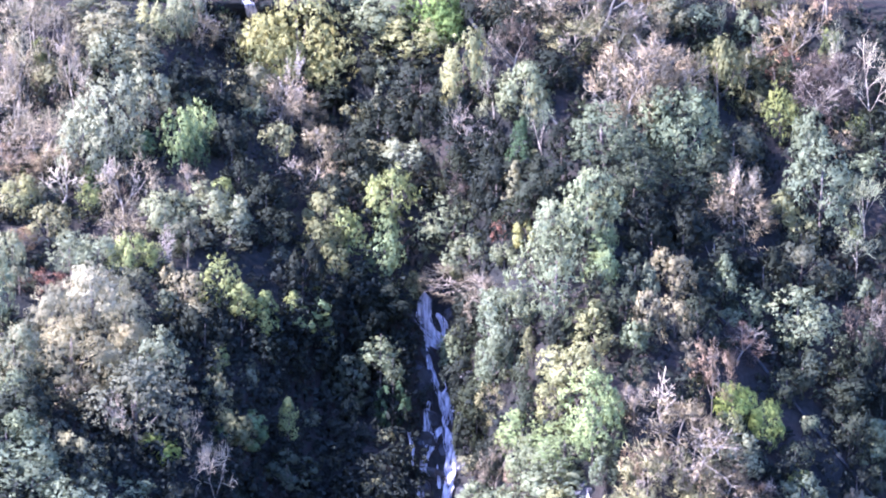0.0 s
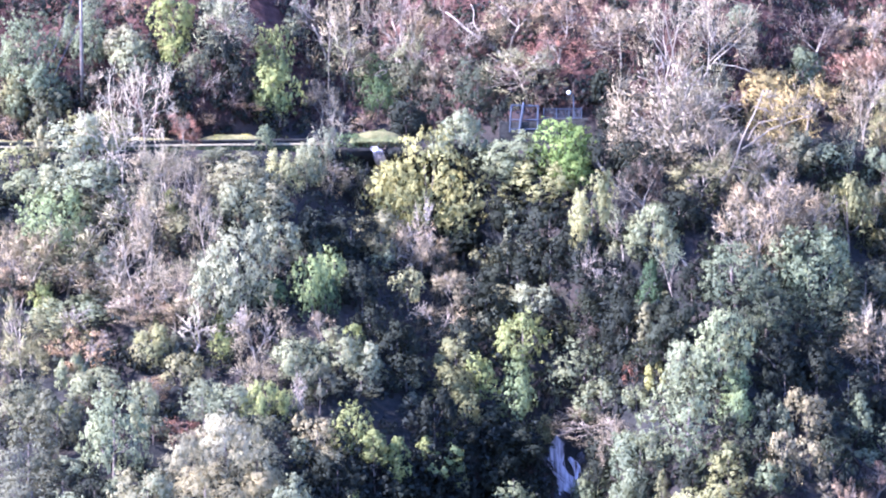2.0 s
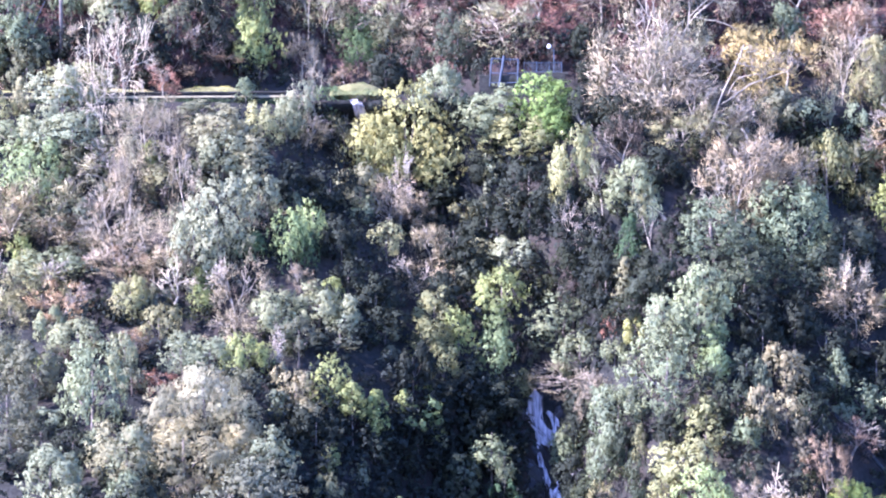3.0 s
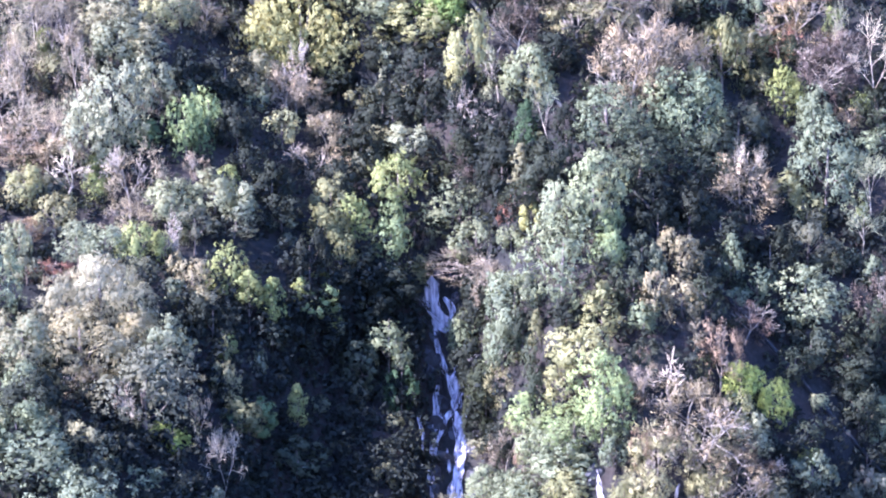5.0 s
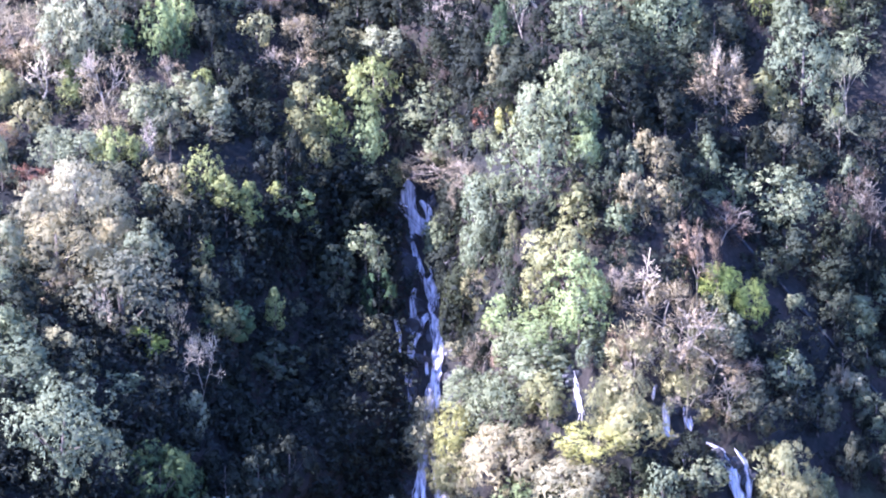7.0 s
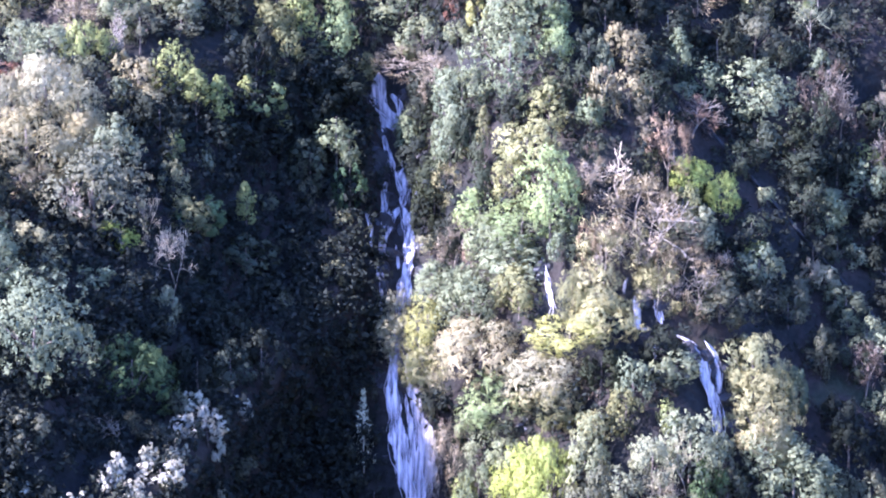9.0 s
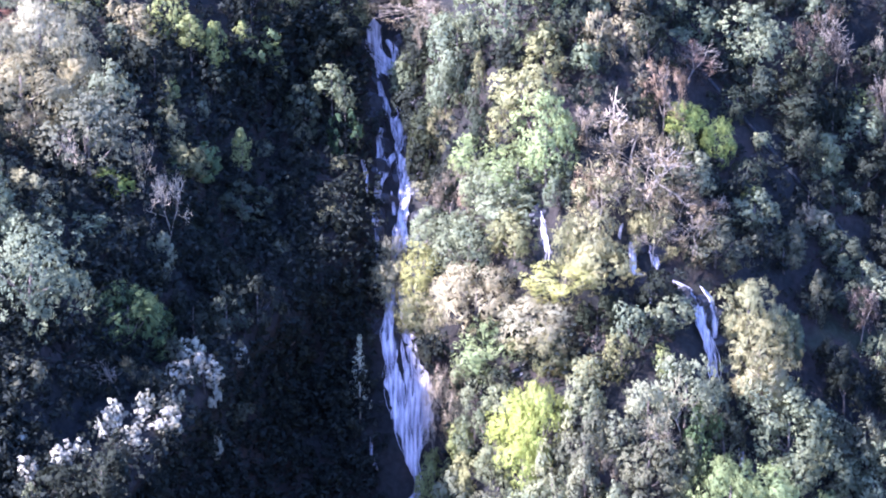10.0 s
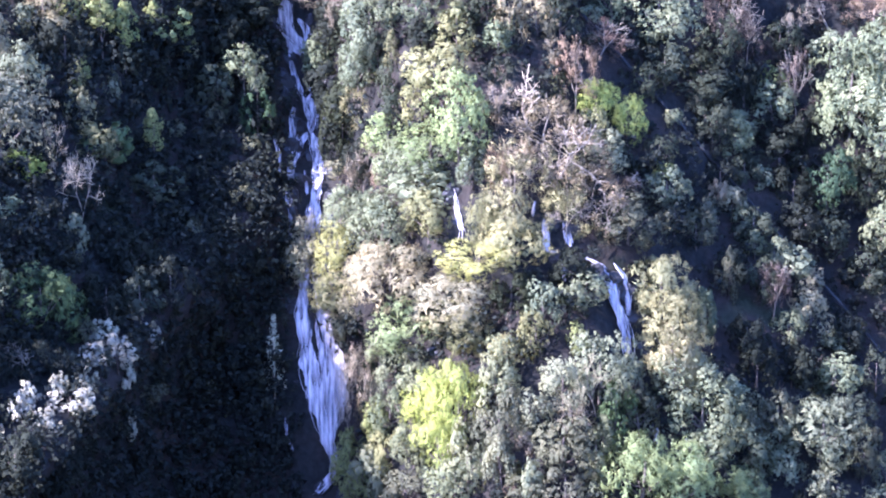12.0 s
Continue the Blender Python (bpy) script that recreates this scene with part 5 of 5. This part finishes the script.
def build_understorey(seed, count):
    rng = np.random.default_rng(seed)
    x, z = rng.uniform(-66, 64, count), rng.uniform(15, 106, count)
    x[-count // 4:], z[-count // 4:] = rng.uniform(-36, -2, len(x[-count // 4:])), rng.uniform(16, 57, len(x[-count // 4:]))
    z[: count // 12] = rng.uniform(84.2, 89, count // 12)
    z[count // 12: count // 4] = rng.uniform(86, 107, len(z[count // 12: count // 4]))
    z[count // 4: count // 3] = rng.uniform(57, 81, len(z[count // 4: count // 3]))
    keep = ((z < 82.2) | (z > 84.2)) & (((x - fall_x(z) < -1.9) | (x - fall_x(z) > 2.0)) | (z > 59)) & (np.abs(x - pipe_x(z)) > 0.35) & ((z < 84) | (z > 86.5) | (x < -8) | (x > 2))
    keep &= (np.hypot(x - 26.0, z - 35) > 3.2) & (np.hypot(x - 20.5, z - 40.5) > 2.2) & (np.hypot(x - 12.3, z - 42.5) > 2.0)
    x, z = x[keep], z[keep]
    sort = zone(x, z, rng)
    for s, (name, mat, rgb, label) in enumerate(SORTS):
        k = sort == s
        n = int(k.sum())
        base = np.stack([x[k], slope_y(x[k], z[k]) - 0.4, z[k]], 1)
        size = rng.uniform(0.7, 2.1, n)
        lobes = base[:, None, :] + unit(rng, n * 6).reshape(n, 6, 3) * size[:, None, None] * 0.7
        lobes[:, :, 2] += size[:, None] * 0.55
        lobes = lobes.reshape(-1, 3)
        big = np.repeat(size, 6) * 0.45
        idx = np.repeat(np.arange(len(lobes)), 11 if mat is LEAF else 14)
        d = unit(rng, len(idx))
        p = lobes[idx] + d * big[idx, None] * np.abs(rng.normal(0.4, 0.5, (len(idx), 1)))
        nrm = d + rng.normal(size=d.shape) * 0.4 + np.array([0, 0, 0.35])
        nrm /= np.linalg.norm(nrm, axis=1, keepdims=True)
        if mat is LEAF:
            v, f = leaf_quads(rng, p, nrm, 0.22, 0.14)
        else:
            v, f = leaf_quads(rng, p, nrm, 0.36, 0.036, d * 0.6 + np.array([0, 0, 0.7]))
        soft = d * 0.75 + nrm * 0.35
        soft = np.repeat(soft / np.linalg.norm(soft, axis=1, keepdims=True), 3, axis=0)
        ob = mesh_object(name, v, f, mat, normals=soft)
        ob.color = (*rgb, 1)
        tagged(ob, label, "undergrowth", kind="stuff")


build_understorey(3, 7000)

for models in KINDS.values():
    for ob in models:
        for c in list(ob.children):
            bpy.data.objects.remove(c)
        bpy.data.objects.remove(ob)

# ---- waterfalls ----
def strand(points, seed, parent, lift=0.38, name="water_sheet"):
    """Falling water along (x, z, width): a ragged sheet with a streaked relief, thick in the middle, and loose threads beside it."""
    rng = np.random.default_rng(seed)
    p = np.array(points)
    steps = np.hypot(np.diff(p[:, 0]), np.diff(p[:, 1]))
    length = steps.sum()
    s = np.concatenate([[0], np.cumsum(steps)]) / length
    n = max(6, int(length / 0.2))
    t = np.linspace(0, 1, n)
    w = np.interp(t, s, p[:, 2]) * (0.92 + 0.16 * np.sin(t * length * 2.1 + seed) + 0.1 * np.sin(t * length * 5.3 + seed * 2))
    w *= np.minimum(1, np.minimum(t, 1 - t) * 6 + 0.2)
    cx = np.interp(t, s, p[:, 0]) + 0.05 * np.sin(t * length * 1.9 + seed)
    z = np.interp(t, s, p[:, 1])
    m = 11
    verts, faces = [], []
    for back in (0, 1):
        for i in range(n):
            for k in range(m):
                u = k / (m - 1) * 2 - 1
                edge = 0.3 * noise.noise(Vector((u * 3, z[i] * 0.9, seed))) + 0.25 * noise.noise(Vector((u * 2, z[i] * 3.1, seed + 4.0)))
                x = cx[i] + (u + edge * abs(u)) * w[i] * 0.56
                yy = float(slope_y(np.array([x]), np.array([z[i]]))[0]) - lift
                relief = 0.2 * noise.noise(Vector((x * 5.5, z[i] * 0.35, seed))) + 0.06 * noise.noise(Vector((x * 9, z[i] * 2.2, seed + 9.0)))
                yy += 0.3 if back else 0.12 * u * u + relief
                verts.append((x, yy, z[i]))
    for i in range(n - 1):
        for k in range(m - 1):
            a = i * m + k
            faces.append((a, a + 1, a + m + 1, a + m))
            a += n * m
            faces.append((a, a + m, a + m + 1, a + 1))
    mesh_object(name, verts, faces, WATER, parent, True)
    pieces = []
    for k in range(max(3, int(p[:, 2].mean() / 0.09))):
        a = rng.uniform(0, 0.7)
        b = min(1.0, a + rng.uniform(0.25, 0.7))
        q = np.linspace(a, b, max(5, int(length * (b - a) / 0.25)))
        u = rng.uniform(-0.62, 0.62) + 0.14 * np.sin(q * length * rng.uniform(0.8, 2.0) + k) + 0.05 * np.sin(q * length * 4.1 + k * 2)
        x = np.interp(q, s, p[:, 0]) + np.interp(q, s, p[:, 2]) * u
        zz = np.interp(q, s, p[:, 1])
        pieces.append(tube(np.stack([x, slope_y(x, zz) - lift - rng.uniform(0.05, 0.2), zz], 1), 0.008 + rng.uniform(0.012, 0.028) * np.sin(np.linspace(0.1, 3.04, len(q))), 4))
    return tagged(mesh_object("water_threads", *joined(pieces), THREAD, parent, True), kind="stuff")


def waterfall(name, label, strands, seed, lift=0.6):
    ob = tagged(new(name), label, "waterfall")
    for i, pts in enumerate(strands):
        strand(pts, seed + i, ob, lift)
    return ob


waterfall("waterfall", "tall white waterfall of split strands on dark wet rock", [
    [(-1.48, 57.05, 0.91), (-1.60, 55.84, 1.20), (-1.56, 54.78, 1.20), (-1.03, 53.86, 1.09), (-0.34, 53.17, 0.99), (0.05, 52.58, 0.69)],
    [(-1.22, 54.04, 0.89), (-0.74, 53.06, 1.28), (-0.26, 52.08, 0.79)],
    [(-0.40, 55.12, 0.50), (0.29, 54.31, 0.65), (0.46, 53.26, 0.59), (0.04, 52.50, 0.49)],
    [(-1.24, 53.37, 0.35), (-1.11, 51.83, 0.39), (-0.94, 50.58, 0.44), (-0.51, 49.73, 0.44), (-0.13, 48.81, 0.58)],
    [(0.28, 49.68, 0.68), (0.95, 49.02, 0.87), (0.54, 48.26, 1.16), (0.62, 47.29, 0.87), (0.49, 46.00, 0.96)],
    [(-0.23, 48.82, 0.68), (0.24, 48.01, 0.67), (0.52, 47.05, 0.67)],
    [(-0.63, 48.55, 0.39), (-1.19, 47.56, 0.38), (-1.02, 46.18, 0.43), (-0.79, 45.21, 0.43), (-0.61, 44.42, 0.33)],
    [(-1.33, 47.49, 0.29), (-1.26, 46.22, 0.38), (-1.14, 44.71, 0.43)],
    [(0.10, 46.04, 0.77), (-0.40, 45.33, 0.38), (-0.66, 44.42, 0.47), (-1.30, 44.02, 0.66), (-1.46, 43.27, 0.57), (-1.13, 42.61, 0.57)],
    [(0.49, 46.00, 0.96), (0.87, 45.18, 0.86), (1.04, 43.99, 0.95), (0.90, 42.48, 0.85), (0.63, 41.04, 0.94), (0.35, 39.53, 1.03), (0.12, 37.83, 1.21)],
    [(1.87, 46.01, 0.29), (1.07, 45.47, 0.38)],
    [(1.77, 48.18, 0.24), (1.69, 46.98, 0.24)],
    [(-0.15, 43.30, 0.19), (0.01, 41.63, 0.24)],
    [(-1.81, 42.14, 0.38), (-1.46, 40.69, 0.42), (-1.52, 39.84, 0.37), (-1.50, 38.52, 0.37)],
    [(-0.20, 38.88, 0.93), (-0.31, 36.75, 0.74), (-0.51, 35.09, 0.78), (-0.70, 33.45, 0.92), (-0.65, 31.81, 1.10), (-0.33, 30.15, 1.27), (-0.06, 28.04, 1.44), (0.36, 26.31, 1.26), (0.78, 24.51, 0.90), (1.19, 22.68, 0.72), (1.48, 21.31, 0.58)],
    [(0.20, 36.28, 0.60), (0.77, 34.59, 0.78), (1.06, 33.36, 0.96), (1.38, 31.73, 1.14), (1.89, 30.08, 1.36), (2.02, 28.37, 1.63), (1.69, 26.62, 1.71), (1.41, 25.32, 1.26), (1.32, 23.77, 0.63), (1.64, 21.74, 0.45)],
    [(0.37, 32.77, 0.32), (0.74, 30.90, 0.41), (1.04, 28.39, 0.54), (0.93, 26.47, 0.45)],
    [(1.50, 21.85, 0.58), (1.52, 20.88, 0.67), (0.98, 20.22, 0.67), (0.15, 19.43, 0.66)],
    [(-0.72, 34.28, 0.23), (-0.96, 32.67, 0.27), (-0.83, 30.61, 0.27)],
], 200)
waterfall("thin_trickle", "thin white trickle of water on shaded rock", [[(-2.80, 46.32, 0.24), (-2.34, 44.84, 0.24), (-2.36, 43.54, 0.23)], [(-2.28, 25.30, 0.18), (-2.35, 24.15, 0.18), (-2.18, 23.48, 0.18), (-1.73, 22.72, 0.18)]], 230)
waterfall("side_cascade", "narrow white cascade between bushes", [
    [(11.81, 45.15, 0.23), (12.03, 44.25, 0.27), (12.30, 43.47, 0.40), (12.47, 43.21, 0.45)],
    [(12.05, 43.73, 0.27), (12.31, 42.66, 0.54), (12.27, 41.61, 0.63), (12.02, 40.75, 0.54)],
    [(12.37, 43.08, 0.27), (12.46, 42.06, 0.31), (12.66, 41.59, 0.31)],
], 240, 0.2)
waterfall("lower_cascade", "white cascade over a dark rock ledge", [
    [(19.30, 42.47, 0.40), (19.37, 41.38, 0.49), (19.31, 40.59, 0.44), (19.52, 40.14, 0.40)],
    [(18.93, 40.41, 0.31), (19.47, 40.10, 0.36), (20.21, 39.98, 0.27)],
    [(20.87, 41.98, 0.27), (21.19, 41.21, 0.49), (21.38, 40.30, 0.53)],
    [(18.67, 43.89, 0.22), (18.43, 43.22, 0.22), (18.31, 42.70, 0.18)],
    [(20.65, 39.50, 0.18), (20.61, 37.96, 0.18)],
    [(22.36, 39.48, 0.27), (23.24, 39.08, 0.36), (24.17, 38.46, 0.36)],
    [(24.03, 38.59, 0.40), (24.61, 37.33, 0.71), (24.85, 36.10, 0.88), (25.23, 35.02, 0.88), (25.63, 33.28, 0.79), (25.71, 31.42, 0.70)],
    [(24.94, 38.74, 0.27), (25.66, 37.75, 0.40), (26.02, 36.46, 0.44), (25.79, 34.89, 0.44)],
], 250, 0.25)
waterfall("small_cascade", "short pale cascade half hidden by bushes", [[(11.19, 32.96, 0.35), (11.02, 31.67, 0.44), (10.71, 30.36, 0.44)], [(10.67, 31.81, 0.26), (10.37, 30.71, 0.31)]], 260, 0.2)
waterfall("hidden_cascade", "short bluish cascade half hidden by bushes", [[(27.48, 27.12, 0.39), (27.49, 25.43, 0.34)], [(30.00, 25.59, 0.43), (30.92, 23.31, 0.52)]], 270, 0.2)
waterfall("upper_waterfall", "short bluish waterfall below the canal", [[(-19.41, 83.42, 0.5), (-18.75, 82.52, 0.9), (-18.45, 80.98, 0.95)]], 280, 1.1)


# ---- rock faces by the falls ----
def rock(name, x, z, sx, sz, seed, sink=0.55):
    """A rough block of wet rock set into the slope."""
    rng = np.random.default_rng(seed)
    bm = bmesh.new()
    bmesh.ops.create_icosphere(bm, subdivisions=3, radius=1.0)
    o = Vector(rng.uniform(-50, 50, 3))
    for v in bm.verts:
        n = v.co.normalized()
        k = 1 + 0.28 * noise.noise(n * 1.7 + o) + 0.16 * noise.noise(n * 4.1 + o) - 0.14 * abs(noise.noise(Vector((n.x * 5, n.y * 5, n.z * 1.5)) + o))
        v.co = Vector((n.x * sx, n.y * min(sx, sz) * 0.7, n.z * sz)) * k
    me = bpy.data.meshes.new(name)
    bm.to_mesh(me)
    bm.free()
    me.materials.append(ROCK)
    ob = new(name, me)
    y = float(slope_y(np.array([x]), np.array([z]))[0]) + min(sx, sz) * sink
    ob.matrix_world = pose(x, y, z, rng.uniform(-12, 12), rng.uniform(-15, 15), rng.uniform(-20, 20))
    return tagged(ob, "dark wet rock outcrop set into the cliff", "rock", "rocks by the waterfalls")


rng = np.random.default_rng(77)
for z in np.arange(19, 58, 1.7):
    for side in (-1, 0, 1):
        x = float(fall_x(z)) + side * rng.uniform(1.5, 2.6) + rng.uniform(-0.4, 0.4)
        rock("rock_outcrop", x, z + rng.uniform(-0.5, 0.5), rng.uniform(0.9, 1.8), rng.uniform(0.9, 1.9), int(z * 10) + side, 1.1 if side == 0 else 1.0)
for x, z in ((19.7, 41.5), (21.5, 40.8), (20.4, 38.6), (23.2, 37.6), (25.6, 36.2), (26.4, 34.0), (26.6, 31.5), (24.8, 36.9), (22.4, 36.6), (12.3, 44.0), (12.5, 41.2), (10.8, 32.2), (28.3, 24.6)):
    rock("rock_outcrop", x, z, rng.uniform(1.0, 1.7), rng.uniform(0.9, 1.6), int(x * 37 + z), 0.85)


# ---- canal along the ledge ----
def stone_wall(name, x0, x1, y, z0, z1, thick, label, cap):
    ob = tagged(new(name), label, "wall", kind="structure")
    part("wall", box(x1 - x0, thick, z1 - z0, (x0 + x1) / 2, y, (z0 + z1) / 2, 0.04), MASONRY, ob)
    n = int((x1 - x0) / 2.2)
    step = (x1 - x0) / n
    slab = box(step - 0.02, thick + 0.16, 0.17, 0, 0, 0, 0.03)
    first = part("coping_slab", slab, cap, ob, "weathered coping slab")
    first.location = (x0 + step / 2, y, z1 + 0.085)
    for i in range(1, n):
        c = new("coping_slab", first.data)
        c.parent, c.location = ob, (x0 + step * (i + 0.5), y + 0.02 * math.sin(i * 2.1), z1 + 0.085 + 0.01 * math.sin(i * 3.7))
        c.rotation_euler = (0, 0.004 * math.sin(i * 1.9), 0)
    return ob


stone_wall("canal_wall", -62, -23.5, 243.0, 80.2, 83.36, 0.4, "long masonry canal wall with pale concrete coping", CONCRETE)
stone_wall("canal_back_wall", -62, -23.5, 245.4, 82.9, 83.72, 0.35, "low masonry wall behind the canal", MASONRY)


def wall_ivy():
    """Patches of ivy hanging over the canal wall."""
    rng = np.random.default_rng(8)
    n = 16000
    x = rng.uniform(-62, -23.5, n)
    drop = rng.uniform(0, 2.8, n)
    keep = np.sin(x * 0.9) + np.sin(x * 2.3 + 1) * 0.6 + rng.normal(size=n) * 0.3 > drop * 0.5 - 1.2
    x, drop = x[keep], drop[keep]
    c = np.stack([x, 242.72 - rng.uniform(0, 0.25, len(x)), 83.2 - drop], 1)
    nrm = unit(rng, len(x)) * 0.6 + np.array([0, -1, 0.3])
    nrm /= np.linalg.norm(nrm, axis=1, keepdims=True)
    ob = mesh_object("wall_ivy", *leaf_quads(rng, c, nrm, 0.14, 0.09), LEAF)
    ob.color = (0.04, 0.055, 0.025, 1)
    tagged(ob, "shade-darkened green ivy hanging over the canal wall", "ivy", kind="stuff")


wall_ivy()


def grass_bank(name, x0, x1, y, z, rise, seed, rgb, label):
    """A bank of long grass: a mound and many blades."""
    rng = np.random.default_rng(seed)
    n = 2600
    x = rng.uniform(x0, x1, n)
    u = (x - x0) / (x1 - x0)
    h = rise * np.sin(np.pi * np.clip(u, 0.02, 0.98)) ** 0.6
    t = rng.uniform(0, 1, n)
    c = np.stack([x, y + t * 1.6, z + h * np.sqrt(t) * (0.8 + 0.2 * np.sin(x * 2.3))], 1)
    along = rng.normal(size=(n, 3)) * 0.35 + np.array([0, -0.3, 1.0])
    nrm = unit(rng, n) * 0.4 + np.array([0, -1.0, 0.6])
    nrm /= np.linalg.norm(nrm, axis=1, keepdims=True)
    v, f = leaf_quads(rng, c, nrm, 0.22, 0.06, along)
    ob = mesh_object(name, v, f, LEAF)
    ob.color = (*rgb, 1)
    tagged(ob, label, "grass", kind="stuff")
    bm = bmesh.new()
    bmesh.ops.create_uvsphere(bm, u_segments=24, v_segments=10, radius=1.0, matrix=Matrix.Translation(((x0 + x1) / 2, y + 1.5, z)) @ Matrix.Diagonal(((x1 - x0) / 2, 1.45, rise, 1)))
    me = bpy.data.meshes.new(name + "_mound")
    bm.to_mesh(me)
    bm.free()
    me.materials.append(TURF)
    tagged(new("turf_mound", me), "grassy earth mound behind the canal", "mound", kind="structure")


grass_bank("long_grass", -37.5, -29.5, 245.8, 83.4, 0.95, 31, (0.42, 0.38, 0.1), "long sunlit yellow-green grass behind the canal")
grass_bank("verge_grass", -62, -47, 245.8, 83.4, 0.55, 32, (0.4, 0.36, 0.14), "dry yellow grass behind the canal")
grass_bank("bank_grass", -21.5, -16.5, 245.0, 83.6, 1.0, 33, (0.2, 0.21, 0.09), "green grass on the bank above the stream")
grass_bank("path_grass", -47, -38, 245.8, 83.4, 0.7, 34, (0.42, 0.35, 0.17), "dry pale grass behind the canal")


# ---- intake: chamber, screen, fence and lamp ----
def intake_chamber():
    ob = tagged(new("intake_chamber"), "low masonry water intake chamber with a stained deck", "building")
    part("wall", box(8.4, 0.5, 2.6, -2.8, 245.2, 84.05, 0.05), MASONRY, ob)
    part("side_wall", box(0.5, 3.2, 2.6, 1.15, 247.05, 84.05, 0.05), MASONRY, ob)
    part("side_wall", box(0.5, 3.2, 2.6, -6.75, 247.05, 84.05, 0.05), MASONRY, ob)
    part("deck", box(4.9, 3.6, 0.2, -0.75, 246.9, 85.45, 0.03), MASONRY, ob, "dark weathered deck slab")


intake_chamber()


def bar(a, b, r, sides=6):
    return tube([a, b], [r, r], sides)


def screen_frame():
    ob = tagged(new("intake_screen"), "blue-grey steel screen frame on the intake", "screen")
    mesh_object("post", *bar((-5.95, 245.0, 84.3), (-5.75, 245.0, 87.0), 0.09), STEEL, ob)
    mesh_object("post", *bar((-3.25, 245.0, 84.3), (-3.15, 245.0, 86.95), 0.09), STEEL, ob)
    mesh_object("post", *bar((-5.05, 244.85, 84.2), (-4.55, 244.85, 87.2), 0.13), STEEL, ob)
    mesh_object("rail", *bar((-5.8, 244.95, 86.95), (-3.15, 244.95, 86.85), 0.08), STEEL, ob)
    mesh_object("rail", *bar((-5.9, 244.95, 85.55), (-3.2, 244.95, 85.5), 0.07), STEEL, ob)
    mesh_object("rail", *bar((-5.9, 244.95, 84.6), (-3.2, 244.95, 84.6), 0.07), STEEL, ob)
    for i in range(14):
        x = -5.8 + i * 0.19
        mesh_object("screen_bar", *bar((x, 245.1, 84.4), (x + 0.06, 245.1, 86.85), 0.022, 4), STEEL, ob)


screen_frame()


def fence():
    ob = tagged(new("mesh_fence"), "grey steel mesh fence on the intake deck", "fence")
    for i in range(4):
        x = -2.6 + i * 1.22
        mesh_object("post", *bar((x, 245.35, 85.5), (x, 245.35, 86.65), 0.045), STEEL, ob)
    for z in (85.65, 86.55):
        mesh_object("rail", *bar((-2.6, 245.35, z), (1.06, 245.35, z), 0.035), STEEL, ob)
    for i in range(46):
        x = -2.58 + i * 0.08
        mesh_object("wire", *bar((x, 245.37, 85.6), (x, 245.37, 86.55), 0.012, 3), STEEL, ob)


fence()


def deck_lamp():
    ob = tagged(new("deck_lamp"), "curved steel lamp post with a white globe", "lamp")
    pts = [(0.3, 246, 85.5), (0.3, 246, 86.8), (0.3, 246, 87.6), (0.24, 246, 87.9), (0.05, 246, 88.0), (-0.08, 246, 88.02)]
    mesh_object("post", *tube(pts, [0.07, 0.06, 0.055, 0.05, 0.05, 0.05], 8), STEEL, ob, True)
    bm = bmesh.new()
    bmesh.ops.create_uvsphere(bm, u_segments=16, v_segments=10, radius=0.21, matrix=Matrix.Translation((-0.16, 246, 88.1)))
    part("globe", bm, WHITE, ob, "white plastic globe")
    part("base_plate", box(0.3, 0.3, 0.04, 0.3, 246, 85.565, 0.01), STEEL, ob)


deck_lamp()


# ---- penstock down the slope ----
def penstock():
    ob = tagged(new("penstock_pipe"), "long grey steel penstock pipe running down the slope", "pipe")
    z = np.linspace(81.6, 22, 46)
    x = pipe_x(z)
    y = slope_y(x, z) - 0.8
    y = np.convolve(np.pad(y, 3, mode="edge"), np.ones(7) / 7, "valid")
    y = np.minimum(y, slope_y(x, z) - 0.6)
    pts = np.stack([x, y, z], 1)
    for i in range(0, 45, 3):
        q = pts[i:i + 4]
        mesh_object("pipe_section", *tube(q, [0.17] * len(q), 10), PIPE, ob, True)
        d = Vector(q[1] - q[0]).normalized()
        m = Vector(q[0])
        mesh_object("flange", *tube([m - d * 0.09, m + d * 0.09], [0.23, 0.23], 12), PIPE, ob)
        part("saddle", box(0.6, 2.2, 0.5, m.x, m.y + 1.0, m.z - 0.38, 0.05), MASONRY, ob, "dark concrete saddle block")


penstock()


# ---- power pole with stays ----
def power_pole():
    z = 86.5
    y = float(slope_y(np.array([-49.0]), np.array([z]))[0])
    ob = tagged(new("utility_pole"), "tall weathered wooden utility pole with two stay wires", "pole")
    mesh_object("shaft", *tube([(-49.0, y, z - 0.4), (-48.95, y, z + 7), (-48.9, y, z + 14.5)], [0.2, 0.17, 0.13], 10), WOOD, ob, True)
    for k, (dx, top) in enumerate(((-4.6, 13.5), (-3.4, 9.5))):
        mesh_object("stay_wire", *bar((-48.95, y - 0.1, z + top), (-49 + dx, y - 1.2, z + 1.2 + k), 0.025, 4), STEEL, ob)


power_pole()
